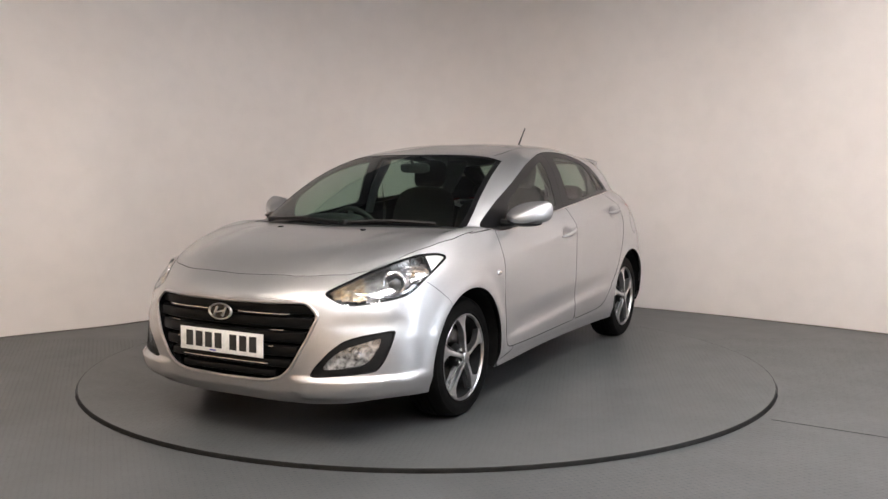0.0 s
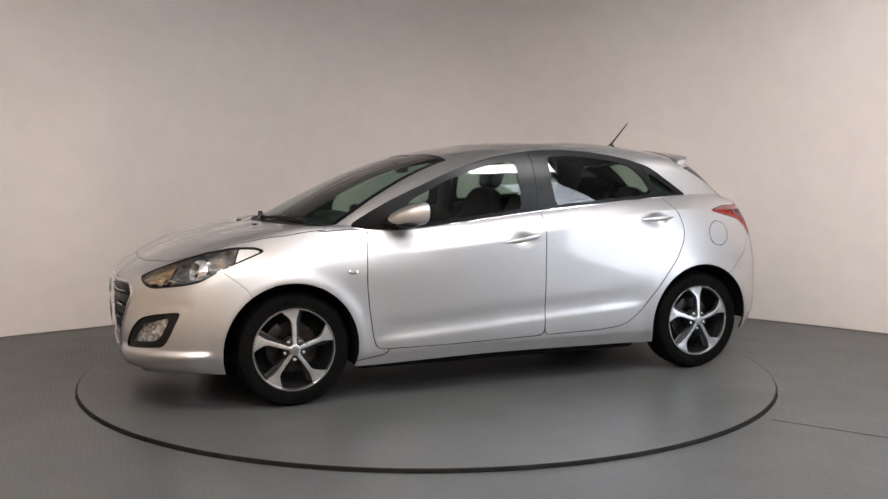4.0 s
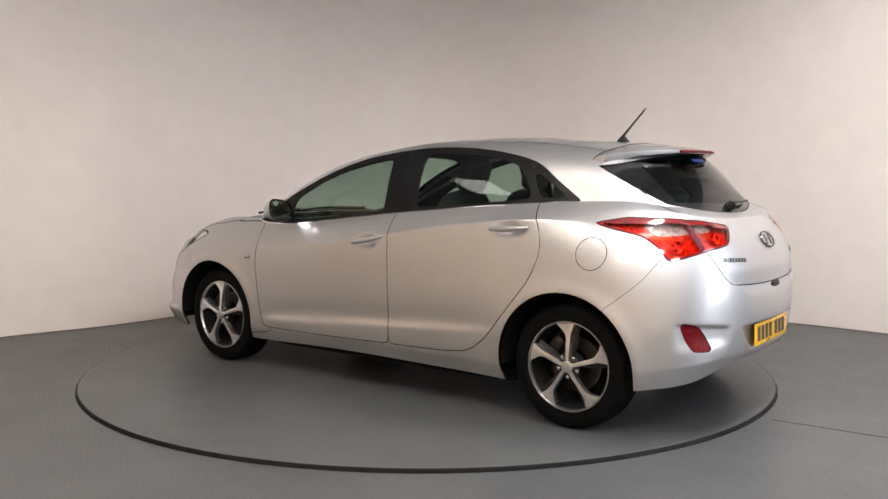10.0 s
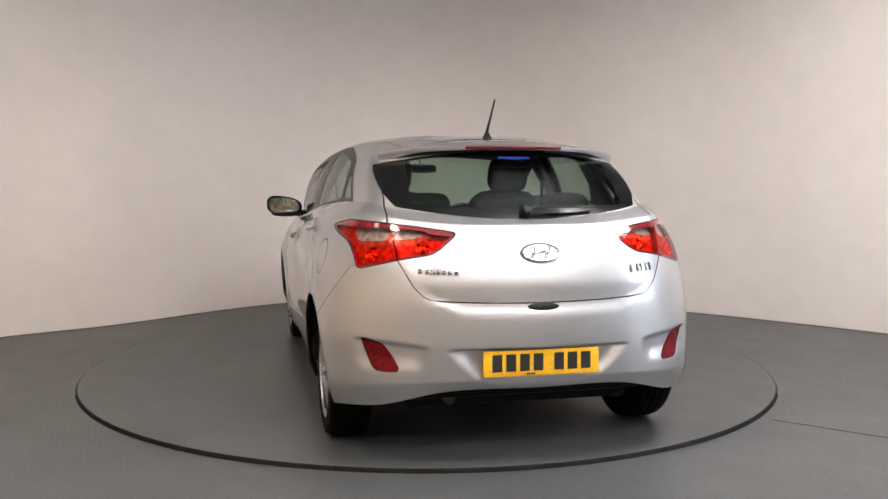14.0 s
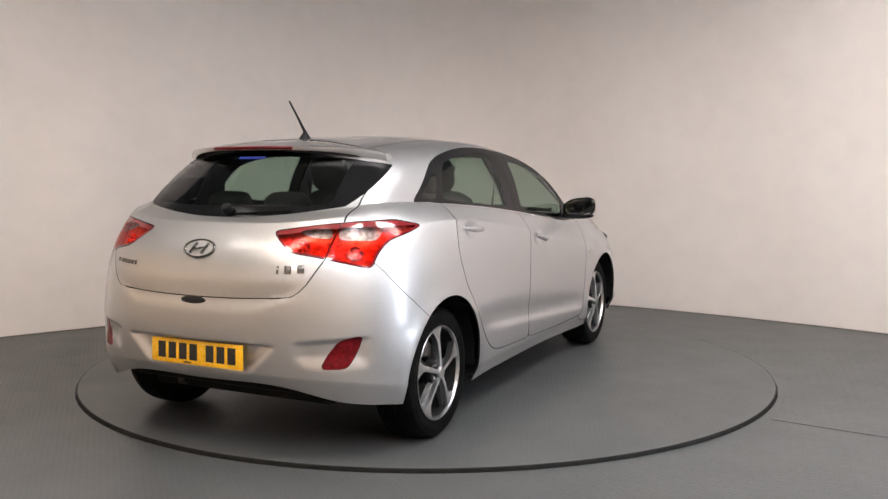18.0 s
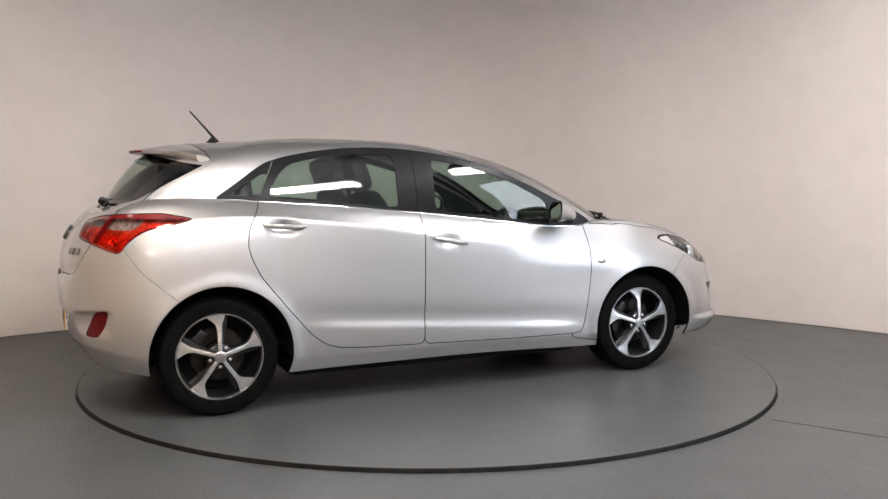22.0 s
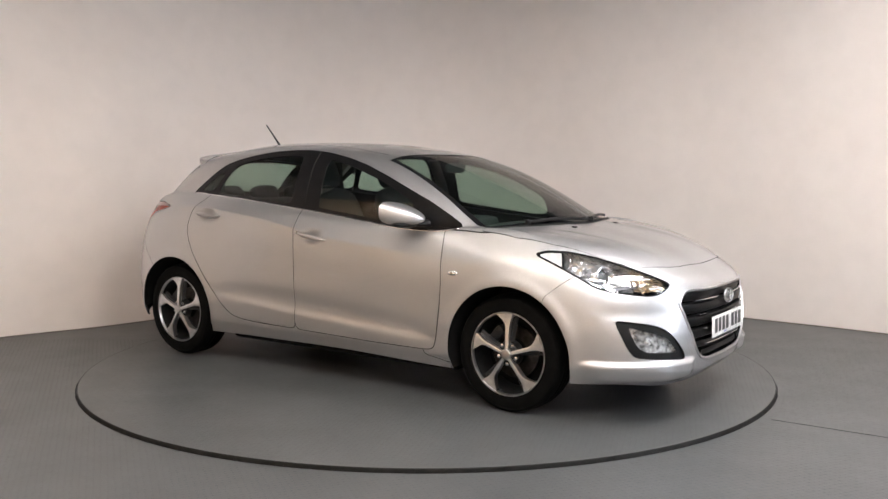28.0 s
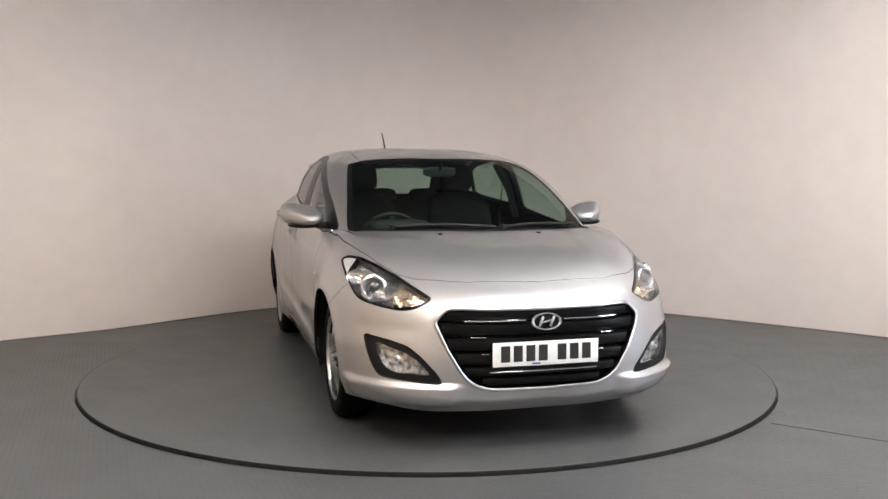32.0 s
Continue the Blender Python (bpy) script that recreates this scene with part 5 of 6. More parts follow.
def front_face():
    gr = BODY["grille"]
    g = panel("grille", gr.sunk(0.060), M_SHADOWGAP, CAR, "black radiator grille with chrome edge", 0, both=True)
    V, F = wall_strip(gr, 0.0, 0.062, both=True)
    mesh_ob("grille_wall", V, F, M_GLOSSBLACK, g, smooth=False)
    for z, tall in ((0.640, 0.046), (0.578, 0.052), (0.510, 0.052), (0.444, 0.050), (0.385, 0.040), (0.334, 0.034)):
        part("grille_bar", slat(z, grille_width(z - 0.02) - 0.012, tall, 0.035, 0.018), M_GRILLE, g)
    # bright lines on the bars
    part("chrome_line", slat(0.618, 0.375, 0.007, 0.012, 0.008, 0.095), M_CHROME, g)
    part("chrome_line", slat(0.618, -0.095, 0.007, 0.012, 0.008, -0.375), M_CHROME, g)
    for z, a, b in ((0.545, 0.285, 0.350), (0.468, 0.275, 0.300)):
        part("chrome_line", slat(z, b, 0.006, 0.012, 0.008, a, 8), M_CHROME, g)
        part("chrome_line", slat(z, -a, 0.006, 0.012, 0.008, -b, 8), M_CHROME, g)
    part("chrome_line", slat(0.383, 0.265, 0.007, 0.012, 0.006), M_CHROME, g)
    # chrome surround
    half = [q for q in GRILLE if q[0] > -0.05]
    loop = [(y, z) for y, z in half] + [(-y, z) for y, z in half[::-1] if y > 0]
    P = smooth_loop(loop, 2)
    pts, nn = zip(*[nose_point(y, z) for y, z in P])
    pts = np.array([np.array(q) for q in pts])
    xs = pts[:, 0].copy()
    for _ in range(3):
        xs = (np.roll(xs, 1) + xs + np.roll(xs, -1)) / 3
    pts[:, 0] = xs
    part("grille_surround", ribbon_bm(pts, np.array([np.array(k) for k in nn]), 0.015, 0.007, closed=True), M_SURROUND, g, "bright chrome grille surround")
    p, n = nose_point(0, 0.612)
    emblem(g, 0.074, 0.040, facing(p + Vector((0.008, 0, 0)), (1, 0, 0.10)))
    number_plate(BUMPER_F, facing(Vector((2.226, 0, 0.467)), (1, 0, 0.02)), M_PLATEW, "white")
    # lower intake lip
    lip = [(2.07 - 0.25 * abs(t) ** 3, 0.62 * t, 0.200 + 0.008 * abs(t)) for t in np.linspace(-1, 1, 25)]
    part("bumper_lip", tube_bm(lip, 0.014, 8, flat=0.8, taper=[max(0.15, 1 - abs(k - 12) / 12.5) ** 0.4 for k in range(25)]), M_BLACK, BUMPER_F, "black plastic lower lip")


def rear_face():
    number_plate(BUMPER_R, facing(Vector((-2.049, 0, 0.466)), (-1, 0, 0.03)), M_PLATEY, "yellow")
    p, n = near(TAILSKIN, "end", 0.0, 0.924)
    emblem(TAILGATE, 0.090, 0.047, facing(p + n * 0.004, n))
    # lettering as plain bars
    for k in range(7):
        y, z = 0.512 - 0.0225 * k, 0.856
        q, n = near(TAILSKIN, "end", y, z)
        part("letter_bar", box_bm(0.017, 0.019, 0.003, 0.0008, facing(q + n * 0.0032, n)), M_LETTER, TAILGATE)
    for k, w in enumerate((0.014, 0.038, 0.038)):
        y, z = (0.425, 0.462, 0.512)[k], 0.857
        q, n = near(TAILSKIN, "end", y, z)
        q, n = Vector((q.x, -q.y, q.z)), Vector((n.x, -n.y, n.z))
        part("letter_bar", box_bm(w * 0.8, 0.036, 0.003, 0.0008, facing(q + n * 0.0032, n)), M_LETTER, TAILGATE)
    # grip below the tailgate edge
    q, n = near(TAILSKIN, "end", 0.0, 0.712)
    part("tailgate_grip", lathe_bm([(0.0, 0.007), (0.7, 0.0065), (0.92, 0.004), (1.0, -0.002)], 32, m=facing(q + n * 0.000, n) @ Matrix.Diagonal((0.072, 0.018, 1, 1))), M_BLACK, TAILGATE, "black tailgate grip recess")
    # spoiler: a painted lip with a dark underside and a red lamp
    bm, bl = bmesh.new(), bmesh.new()
    top, low = [], []
    lid = BODY["full"].clip(1.28 - BODY["full"].V[:, 2], True)
    for t in np.linspace(-1, 1, 49):
        y = 0.597 * t
        a = abs(t)
        x0 = -1.315 - 0.04 * (1 - a ** 2)
        x1 = -1.655 + 0.27 * a ** 2.3
        z0 = near(lid, "top", x0, abs(y))[0].z + 0.001
        z1 = 1.392 - 0.012 * a ** 2 - 0.020 * a ** 10
        fin = 0.045 * a ** 5                      # the lip grows into a tall fin at each end
        row = []
        for k, f in enumerate(np.linspace(0, 1, 8)):
            row.append(bm.verts.new((x0 + (x1 - x0) * f, y, z0 + (z1 - z0) * f + 0.008 * math.sin(math.pi * f))))
        row.append(bm.verts.new((x1 + 0.0015, y, z1 - 0.010 - 0.2 * fin)))
        row.append(bm.verts.new((x1 + 0.006 + 0.6 * fin, y, z1 - 0.016 - fin)))
        top.append(row)
        low.append([bl.verts.new((x1 + 0.006 + 0.6 * fin, y, z1 - 0.0165 - fin)), bl.verts.new((x1 + 0.06 + 0.5 * fin, y, z1 - 0.022 - fin)), bl.verts.new((min(x0 - 0.02, x1 + 0.2), y, z0 - 0.055 - 0.2 * fin))])
    line = [row[0].co.copy() + Vector((0.001, 0, 0.0005)) for row in top]
    for A, B in zip(top, top[1:]):
        for k in range(9):
            bm.faces.new((A[k], A[k + 1], B[k + 1], B[k]))
    for A, B in zip(low, low[1:]):
        for k in range(2):
            bl.faces.new((A[k], A[k + 1], B[k + 1], B[k]))
    for row, b in ((top[0], bm), (top[-1], bm)):
        b.faces.new(row)
    bmesh.ops.recalc_face_normals(bm, faces=bm.faces)
    bmesh.ops.recalc_face_normals(bl, faces=bl.faces)
    sp = part("spoiler", bm, M_PAINT, CAR, "body-coloured roof spoiler")
    part("spoiler_underside", bl, M_GLOSSBLACK, sp, "black spoiler underside")
    part("spoiler_joint", tube_bm(line, 0.0022, 6), M_SHADOWGAP, sp, "dark joint between roof and spoiler")
    part("brake_light", tube_bm([(-1.6585 + 0.27 * abs(y / 0.585) ** 2.3, y, 1.386 - 0.012 * (y / 0.585) ** 2) for y in np.linspace(-0.23, 0.23, 15)], 0.010, 8, flat=0.75), M_REDREFL, sp, "red high-level brake light")
    # wiper and sticker on the glass
    wq, wn = near(TAILSKIN, "end", 0.0, 1.092)
    wp = part("rear_wiper", lathe_bm([(0.0, 0.040), (0.016, 0.038), (0.024, 0.024), (0.028, 0.0)], 20, m=facing(wq, wn)), M_BLACK, TAILGATE, "black rear wiper")
    arm = []
    for y in np.linspace(0.0, 0.33, 9):
        q, n = near(TAILSKIN, "end", y, 1.098 + 0.03 * y)
        arm.append(Vector((q.x, -y, q.z)) + Vector((n.x, -n.y, n.z)) * (0.03 - 0.04 * y))
    part("wiper_arm", tube_bm(arm, 0.008, 6, flat=0.6), M_BLACK, wp)
    q, n = near(TAILSKIN, "end", 0.0, 1.338)
    part("sticker", box_bm(0.15, 0.018, 0.001, 0, facing(q + n * 0.0015 - Vector((0, 0.0, 0)), n)), M_BLUE, TAILGATE, "small blue window sticker", smooth=False)


front_face()
rear_face()


def mirror(s):
    """Door mirror: painted cap, black foot and frame, looking glass facing back."""
    bm = bmesh.new()
    n, k = 14, 28
    rings = []
    for i in range(n):
        t = i / (n - 1)                          # 0 at the back rim, 1 at the nose
        sc = max(1 - t ** 1.55, 0.0) ** 0.60
        ring = []
        for j in range(k):
            a = 2 * math.pi * j / k
            c, d = math.cos(a), math.sin(a)
            ry = 0.124 * math.copysign(abs(c) ** 0.75, c) * (1.0 if c > 0 else 0.98)
            rz = 0.062 * math.copysign(abs(d) ** 0.74, d) * (1 + 0.20 * c)
            ring.append(bm.verts.new((0.650 + t * 0.158 + 0.030 * (-c) * (1 - t), 0.915 + ry * sc - 0.035 * t, 1.043 + rz * sc - 0.030 * t + 0.012 * c * (1 - t))))
        rings.append(ring)
    for A, B in zip(rings, rings[1:]):
        for j in range(k):
            bm.faces.new((A[j], A[(j + 1) % k], B[(j + 1) % k], B[j]))
    bmesh.ops.recalc_face_normals(bm, faces=bm.faces)
    rim = [v.co.copy() for v in rings[0]]
    mir = part("door_mirror", place_bm(bm, s), M_PAINT, CAR, "body-coloured door mirror on a black foot")
    fb = bmesh.new()
    c = sum(rim, Vector()) / len(rim)
    outer = [fb.verts.new(v) for v in rim]
    mid = [fb.verts.new(c + (v - c) * 0.88 + Vector((-0.006, 0, 0))) for v in rim]
    inn = [fb.verts.new(c + (v - c) * 0.84 + Vector((0.026, 0, 0))) for v in rim]
    for j in range(k):
        fb.faces.new((outer[j], outer[(j + 1) % k], mid[(j + 1) % k], mid[j]))
        fb.faces.new((mid[j], mid[(j + 1) % k], inn[(j + 1) % k], inn[j]))
    bmesh.ops.recalc_face_normals(fb, faces=fb.faces)
    part("mirror_frame", place_bm(fb, s), M_GLOSSBLACK, mir)
    gb = bmesh.new()
    gb.faces.new([gb.verts.new(c + (v - c) * 0.84 + Vector((0.012 + 0.10 * (v.y - c.y) + 0.06 * (v.z - c.z), 0, 0))) for v in rim])
    part("looking_glass", place_bm(gb, s), M_MIRROR, mir, "silvered looking glass", smooth=False)
    # black lower shell and foot on the door corner
    lower = bmesh.new()
    bmesh.ops.create_uvsphere(lower, u_segments=20, v_segments=10, radius=1)
    bmesh.ops.transform(lower, matrix=pose(0.700, 0.900, 0.985) @ Matrix.Diagonal((0.062, 0.105, 0.022, 1)), verts=lower.verts)
    part("lower_shell", place_bm(lower, s), M_BLACK, mir)
    part("foot", place_bm(tube_bm([(0.76, 0.775, 0.985), (0.745, 0.81, 0.983), (0.73, 0.85, 0.985), (0.705, 0.90, 1.0)], 0.030, 10, flat=0.62, taper=(1.3, 1.05, 0.95, 0.9)), s), M_BLACK, mir)


sides(mirror)


def small_outside():
    for s in (1, -1):
        p, n = near(BODY["wing"], "side", 1.010, 0.728)
        rp = part("side_repeater", place_bm(lathe_bm([(0.0, 0.007), (0.6, 0.006), (0.9, 0.003), (1.0, -0.001)], 24, m=facing(p, n) @ Matrix.Diagonal((0.032, 0.014, 1, 1))), s), M_REFLECT, CAR, "small clear side repeater")
        part("bulb", place_bm(lathe_bm([(0.0, 0.009), (0.5, 0.0085), (1.0, 0.004)], 14, m=facing(p, n) @ Matrix.Diagonal((0.012, 0.008, 1, 1))), s), M_AMBER, rp)
        # roof joint strip
        top = BODY["full"].clip(1.30 - BODY["full"].V[:, 2], True)
        P, Nn = curve_on_skin("top", [(0.27, 0.50), (0.0, 0.495), (-0.4, 0.49), (-0.8, 0.482), (-1.15, 0.470), (-1.32, 0.462)], top, 40)
        part("roof_strip", place_bm(ribbon_bm(P - Nn * 0.001, Nn, 0.011, 0.0015), s), M_BLACK, SHELL, "black roof joint strip")
    base = part("aerial", lathe_bm([(0.0, 0.034), (0.008, 0.033), (0.014, 0.024), (0.022, 0.010), (0.030, 0.0), (0.031, -0.006)], 24, m=pose(-1.19, 0, 1.447) @ Matrix.Diagonal((1.5, 0.85, 1, 1))), M_BLACK, CAR, "black rod aerial on the roof")
    part("aerial_rod", tube_bm([(-1.185, 0, 1.472), (-1.205, 0, 1.496), (-1.26, 0, 1.558), (-1.325, 0, 1.630)], 0.0075, 8, taper=(1.3, 1.0, 0.75, 0.6)), M_BLACK, base)
    # wipers at the foot of the windscreen
    for y0, y1 in ((-0.50, 0.06), (0.10, 0.60)):
        pts = []
        for f in np.linspace(0, 1, 9):
            y = y0 + (y1 - y0) * f
            pts.append((1.352 - 0.40 * y * y - 0.03 * math.sin(math.pi * f), y, 0.995 + 0.012 * math.sin(math.pi * f)))
        w = part("windscreen_wiper", tube_bm(pts, 0.008, 6, flat=1.2), M_BLACK, CAR, "black windscreen wiper")
        part("wiper_pivot", cyl_bm(0.016, 0.03, 16, 0.004, Matrix.Translation(pts[0])), M_BLACK, w)
    for y in (-0.28, 0.28):
        q, n = near(BODY["bonnet"], "top", 1.43, abs(y))
        part("washer_jet", box_bm(0.03, 0.02, 0.008, 0.003, Matrix.Translation((q.x, y, q.z + 0.003))), M_BLACK, BONNET)


small_outside()


# ---- inside the car ----
def pad_bm(sx, sy, sz, m, puff=0.25):
    """A stuffed cushion: a rounded block with a soft belly."""
    bm = bmesh.new()
    bmesh.ops.create_cube(bm, size=2.0)
    bmesh.ops.subdivide_edges(bm, edges=bm.edges, cuts=5, use_grid_fill=True)
    for v in bm.verts:
        q = v.co
        r = (abs(q.x) ** 4 + abs(q.y) ** 4 + abs(q.z) ** 4) ** 0.25
        k = Vector(q) / r
        k = k * (1 - puff * 0.15 * (abs(k.x) + abs(k.y)) * 0.5)
        v.co = Vector((k.x * sx, k.y * sy, k.z * sz))
    bmesh.ops.transform(bm, matrix=m, verts=bm.verts)
    return bm


def seat(name, x, y, wide, heads, lean=-20, tall=0.31, up=0.70, head=0.105):
    st = part(name, pad_bm(0.27, wide, 0.085, pose(x, y, 0.55, 0, -6, 0)), M_SEAT, CAR, "dark grey cloth seat")
    m = pose(x - 0.27, y, 0.60, 0, lean, 0)
    part("backrest", pad_bm(0.075, wide, tall, m @ Matrix.Translation((0.0, 0, tall - 0.02))), M_SEAT, st)
    for hy in heads:
        hm = m @ Matrix.Translation((0.0, hy, up))
        part("headrest", pad_bm(0.055, 0.125, head, hm), M_SEAT, st)
        for py in (-0.05, 0.05):
            part("headrest_post", cyl_bm(0.006, 0.12, 10, 0, m @ Matrix.Translation((0.0, hy + py, up - head))), M_CHROME, st)


def inside():
    seat("front_seat", 0.10, 0.36, 0.25, (0,))
    seat("front_seat", 0.10, -0.36, 0.25, (0,))
    seat("rear_seat", -0.86, 0.0, 0.60, (-0.36, 0.0, 0.36), -24, 0.27, 0.555, 0.06)
    # dashboard
    bm = bmesh.new()
    prof = [(1.34, 0.94), (1.15, 0.955), (0.95, 0.965), (0.80, 0.958), (0.72, 0.92), (0.70, 0.84), (0.74, 0.70), (0.85, 0.60), (1.3, 0.55)]
    rows = [[bm.verts.new((x - 0.06 * (y / 0.7) ** 2, y, z - 0.02 * (y / 0.7) ** 4)) for x, z in prof] for y in np.linspace(-0.70, 0.70, 19)]
    for A, B in zip(rows, rows[1:]):
        for k in range(len(prof) - 1):
            bm.faces.new((A[k], A[k + 1], B[k + 1], B[k]))
    bmesh.ops.recalc_face_normals(bm, faces=bm.faces)
    d = part("dashboard", bm, M_TRIM, CAR, "dark soft plastic dashboard")
    part("instrument_hood", pad_bm(0.10, 0.19, 0.05, pose(0.80, -0.36, 0.965)), M_TRIM, d)
    # steering wheel on the right-hand side
    sm = pose(0.56, -0.36, 0.87, 0, -66, 0)
    bm = bmesh.new()
    rings = []
    for i in range(40):
        a = 2 * math.pi * i / 40
        rings.append([bm.verts.new(((0.185 + 0.016 * math.cos(b)) * math.cos(a), (0.185 + 0.016 * math.cos(b)) * math.sin(a), 0.016 * math.sin(b))) for b in (2 * math.pi * j / 10 for j in range(10))])
    for i in range(40):
        A, B = rings[i], rings[(i + 1) % 40]
        for j in range(10):
            bm.faces.new((A[j], A[(j + 1) % 10], B[(j + 1) % 10], B[j]))
    bmesh.ops.recalc_face_normals(bm, faces=bm.faces)
    bmesh.ops.transform(bm, matrix=sm, verts=bm.verts)
    sw = part("steering_wheel", bm, M_TRIM, CAR, "black steering wheel on the driver's side")
    part("wheel_boss", pad_bm(0.075, 0.075, 0.03, sm @ Matrix.Translation((0, 0, -0.01))), M_TRIM, sw)
    for a in (0, 180, 270):
        part("wheel_spoke", box_bm(0.13, 0.035, 0.014, 0.005, sm @ pose(0, 0, -0.006, 0, 0, a + 90) @ Matrix.Translation((0.115, 0, 0))), M_PLASTICGREY, sw)
    part("steering_column", cyl_bm(0.035, 0.30, 16, 0.005, sm @ Matrix.Translation((0, 0, -0.17))), M_TRIM, sw)
    # mirror under the windscreen head
    rv = part("interior_mirror", pad_bm(0.018, 0.110, 0.032, pose(0.42, 0.0, 1.30, 0, 12, 0)), M_TRIM, CAR, "interior rear-view mirror")
    part("mirror_stalk", tube_bm([(0.42, 0, 1.30), (0.455, 0, 1.335), (0.47, 0, 1.350)], 0.010, 8), M_TRIM, rv)
    # load cover, inner pillars and cabin floor
    part("parcel_shelf", box_bm(0.50, 1.12, 0.03, 0.01, pose(-1.50, 0, 1.02)), M_TRIM, CAR, "dark parcel shelf")
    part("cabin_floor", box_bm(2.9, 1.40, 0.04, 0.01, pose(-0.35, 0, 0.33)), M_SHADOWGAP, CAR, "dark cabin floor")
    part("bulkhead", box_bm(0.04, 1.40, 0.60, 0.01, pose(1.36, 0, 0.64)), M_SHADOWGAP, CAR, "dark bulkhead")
    for s in (1, -1):
        part("pillar_trim", place_bm(tube_bm([(-0.17, 0.755, 0.98), (-0.18, 0.70, 1.18), (-0.19, 0.60, 1.36)], 0.055, 8, flat=0.4), s), M_PLASTICGREY, CAR, "grey inner door pillar")
        part("rear_pillar_trim", place_bm(tube_bm([(-1.18, 0.66, 1.08), (-1.20, 0.60, 1.22), (-1.16, 0.53, 1.36)], 0.10, 8, flat=0.35), s), M_TRIM, CAR, "dark inner rear pillar")
    for s in (1, -1):
        bt = tube_bm([(-0.20, 0.66, 1.22), (-0.21, 0.64, 1.0), (-0.20, 0.66, 0.7)], 0.022, 6, flat=0.15)
        part("seat_belt", place_bm(bt, s), M_TRIM, CAR, "dark seat belt strap")


inside()


# ---- turntable ----
def build_turntable():
    t = new("turntable")
    tagged(t, "round dark grey painted steel vehicle turntable with raised treads", "turntable")
    bm = cyl_bm(R_TABLE - 0.004, 0.016, 256, 0, Matrix.Translation((0, 0, -0.008)))
    part("deck", bm, M_TABLE, t, smooth=False)
    prof = [(R_TABLE - 0.004, -0.001), (R_TABLE - 0.001, 0.0), (R_TABLE + 0.002, -0.003), (R_TABLE + 0.003, -0.018), (R_TABLE + 0.004, -0.030), (R_TABLE - 0.01, -0.030)]
    part("rim", lathe_bm(prof, 256), M_GROOVE, t, "black rubber-edged rim")
    return t


TURNTABLE = build_turntable()


def treads(name, spots, z, material, label, tall=0.0011):
    """Raised tread lozenges, turned this way and that, as one field."""
    n = len(spots)
    a = np.where((np.round(spots[:, 0] / 0.028) + np.round(spots[:, 1] / 0.028)) % 2 == 0, 1.0, -1.0) * math.pi / 4 + TREAD_TURN
    c, s = np.cos(a), np.sin(a)
    base = np.array([(-0.0125, 0, 0), (0, -0.0042, 0), (0.0125, 0, 0), (0, 0.0042, 0), (-0.006, 0, tall), (0.006, 0, tall)])
    X = spots[:, :1] + base[:, 0] * c[:, None] - base[:, 1] * s[:, None]
    Y = spots[:, 1:] + base[:, 0] * s[:, None] + base[:, 1] * c[:, None]
    Z = np.broadcast_to(base[:, 2] + z, X.shape)
    V = np.stack([X, Y, Z], -1).reshape(-1, 3)
    tri = np.array([(0, 1, 4), (1, 5, 4), (1, 2, 5), (2, 3, 5), (3, 4, 5), (3, 0, 4)])
    F = (np.arange(n)[:, None, None] * 6 + tri).reshape(-1, 3)
    me = bpy.data.meshes.new(name)
    me.vertices.add(len(V))
    me.vertices.foreach_set("co", V.ravel())
    me.loops.add(F.size)
    me.loops.foreach_set("vertex_index", F.ravel().astype(np.int32))
    me.polygons.add(len(F))
    me.polygons.foreach_set("loop_start", np.arange(0, F.size, 3, dtype=np.int32))
    me.update(calc_edges=True)
    me.materials.append(material)
    return tagged(new(name, me), label, kind="stuff")


TREAD_TURN = 0.35


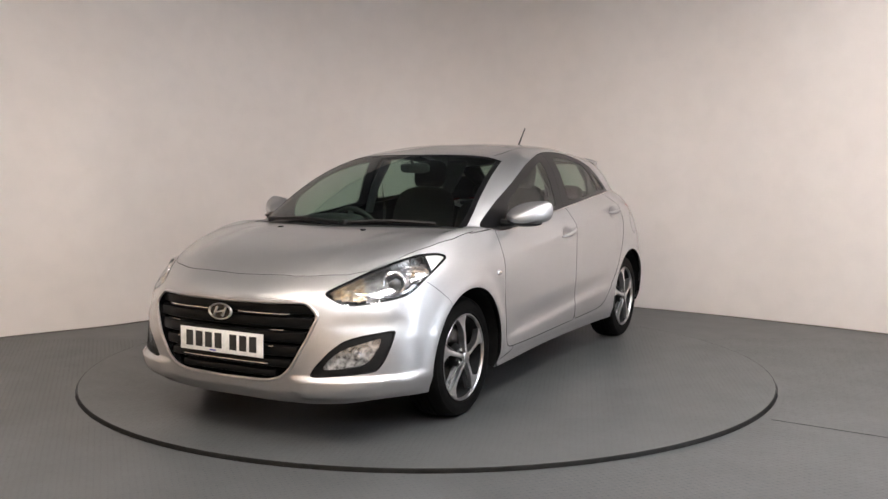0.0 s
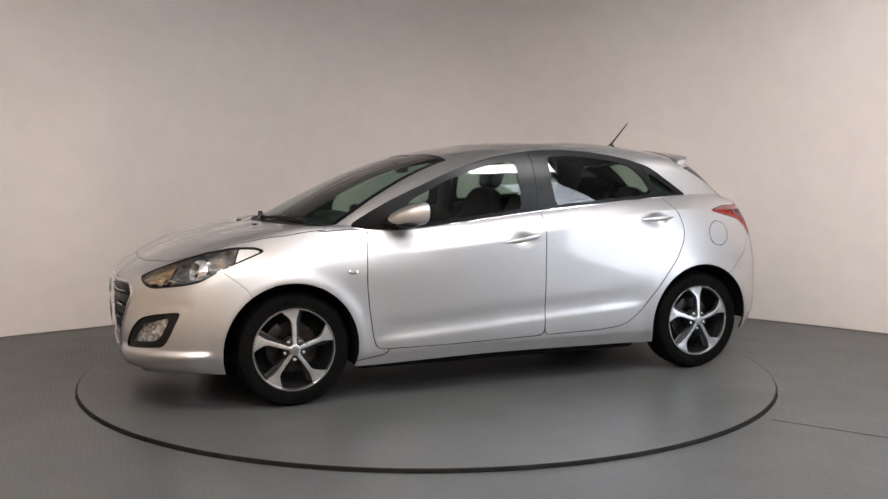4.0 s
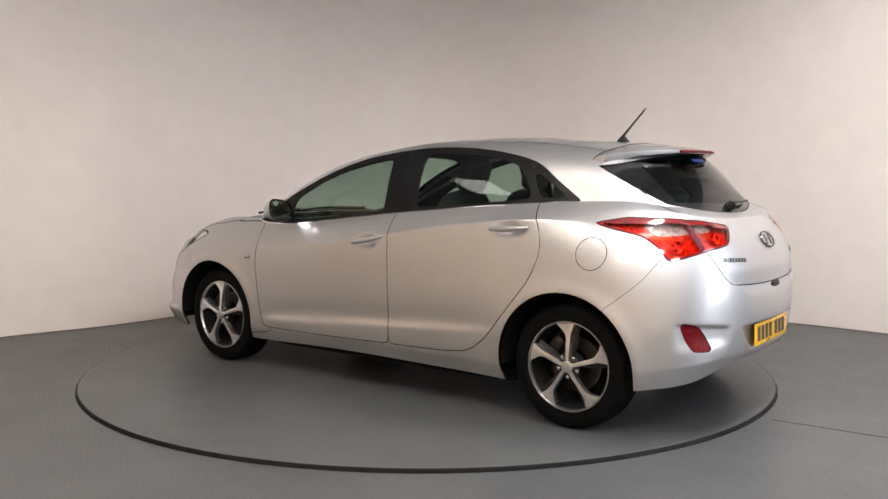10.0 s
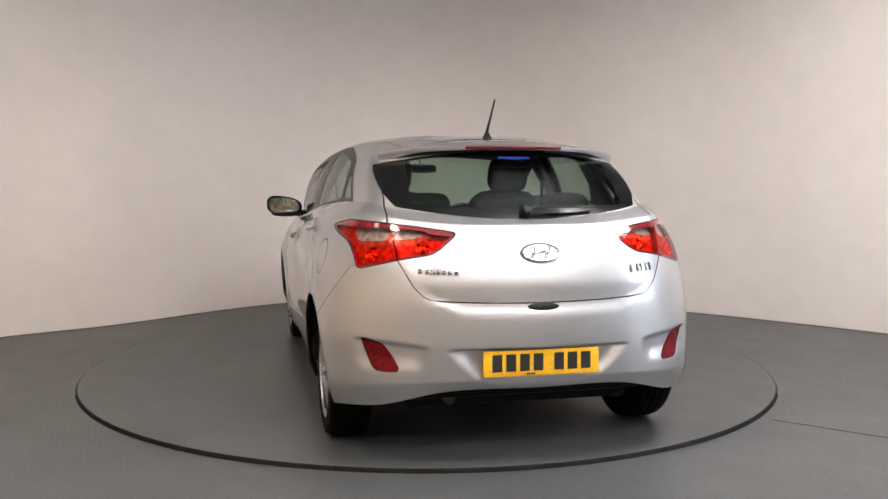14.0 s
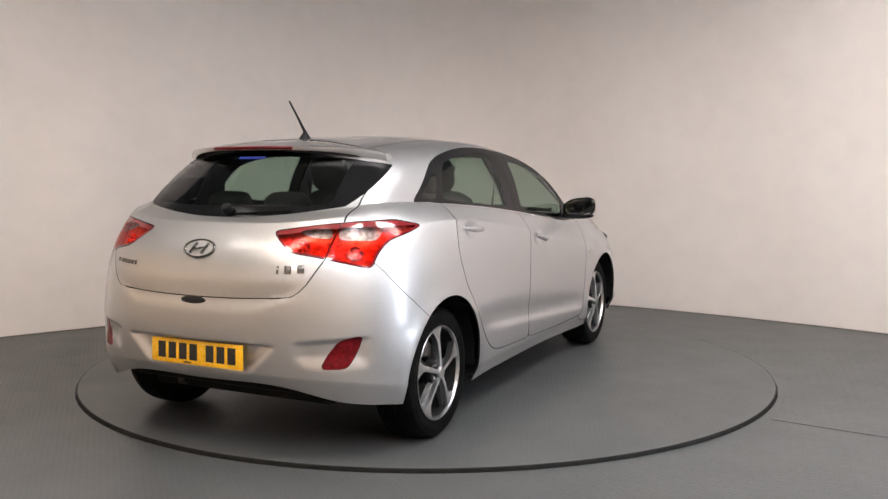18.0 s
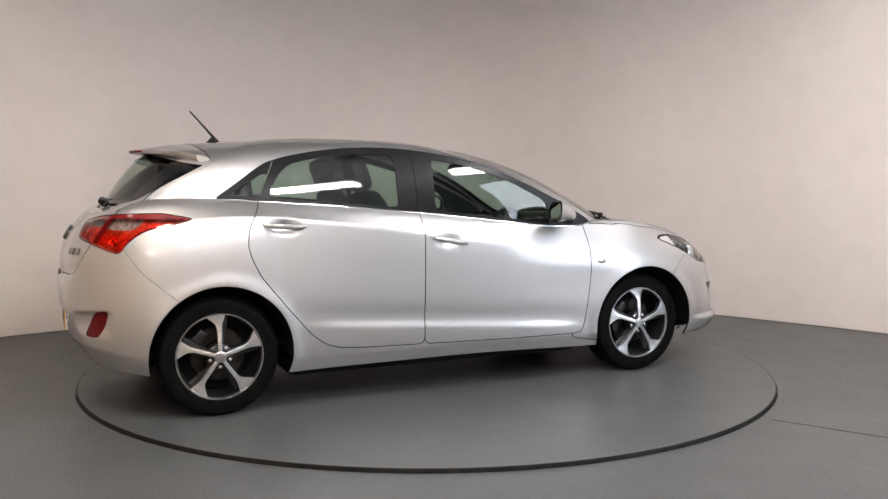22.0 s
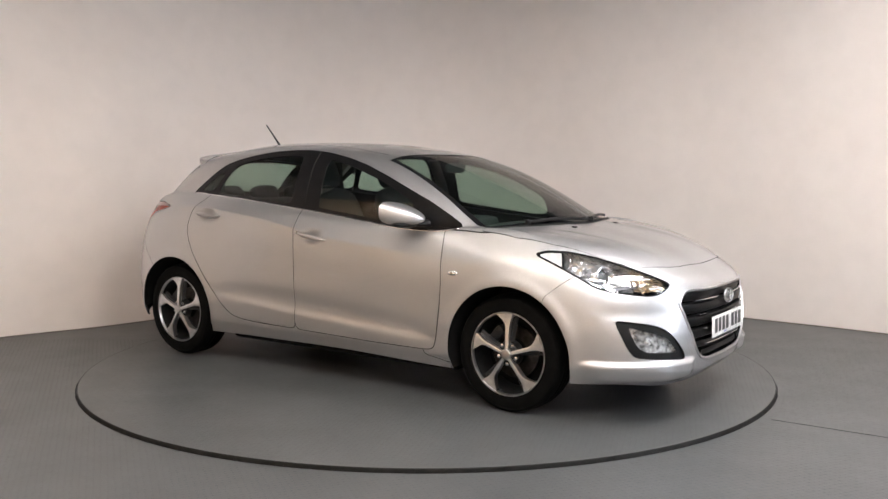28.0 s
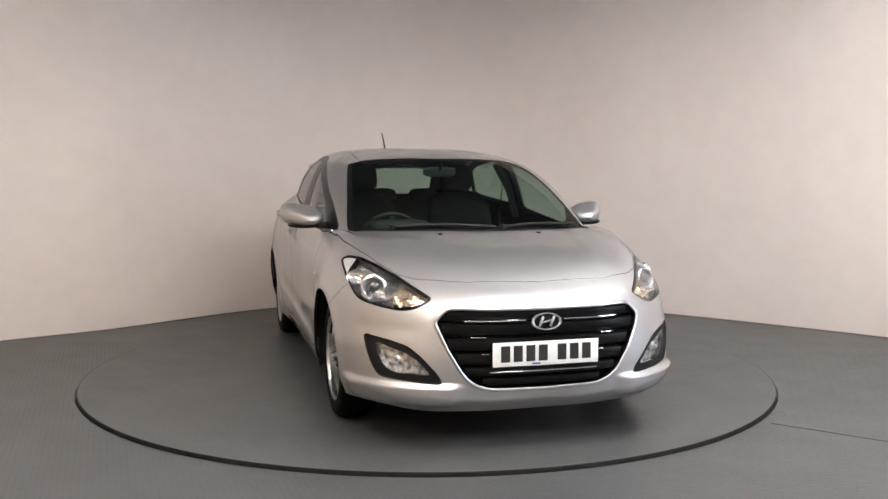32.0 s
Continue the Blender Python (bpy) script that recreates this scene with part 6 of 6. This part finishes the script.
def build_treads():
    g = np.arange(-3.9, 3.9, 0.028)
    X, Y = np.meshgrid(g, g)
    S = np.stack([X.ravel(), Y.ravel()], 1)
    cs, sn = math.cos(TREAD_TURN), math.sin(TREAD_TURN)
    W = S @ np.array(((cs, sn), (-sn, cs)))
    r = np.hypot(W[:, 0], W[:, 1])
    ob = treads("deck_treads", W[r < R_TABLE - 0.03], 0.0, M_TABLE, "raised steel treads", 0.0008)
    ob.parent = TURNTABLE
    keep = (r > R_EDGE + 0.03) & (W[:, 1] > -2.75) & (W[:, 1] < 0.9) & (np.abs(W[:, 0]) < 3.75)
    tagged(treads("floor_treads", W[keep], Z_FLOOR, M_FLOOR, "raised steel treads on the dark grey floor", 0.0010), category="floor tread")
    # joint between two floor plates
    d = Vector((0.81, -0.586, 0))
    tagged(part("floor_joint", box_bm(2.2, 0.004, 0.0016, 0, Matrix.Translation(Vector((1.80, -1.40, Z_FLOOR + 0.0012)) + d * 1.1) @ Matrix.Rotation(math.atan2(d.y, d.x), 4, "Z")), M_GROOVE, None, smooth=False),
           "narrow dark joint between floor plates", "floor joint", kind="structure")


build_treads()


# ---- what moves ----
TURN = ((0, 240.07), (1, 230.49), (2, 220.82), (3, 211.09), (3.5, 206.18), (5.5, 186.47), (6, 181.56), (7, 171.79), (8, 161.91), (9, 151.96), (10, 142.01), (11, 132.01), (12, 122.09), (13, 112.24), (13.5, 107.46), (15.5, 87.84), (16, 83.05), (17, 73.04), (18, 63.06), (19, 53.26), (20, 43.38), (21, 33.39), (22, 23.47), (23, 13.36), (24, 3.18), (25, -6.80), (25.5, -11.67), (27.5, -31.12), (28, -35.94), (29, -45.69), (30, -55.46), (31, -64.83), (32, -74.80))
CAR_X, CAR_Y = -0.218, 0.012      # the car's middle, off the turntable's axis


def motions():
    walk(TURNTABLE, [(t, pose(0, 0, 0, 0, 0, a)) for t, a in TURN])
    walk(CAR, [(t, pose(0, 0, 0, 0, 0, a) @ pose(CAR_X, CAR_Y, 0.0)) for t, a in TURN])


motions()
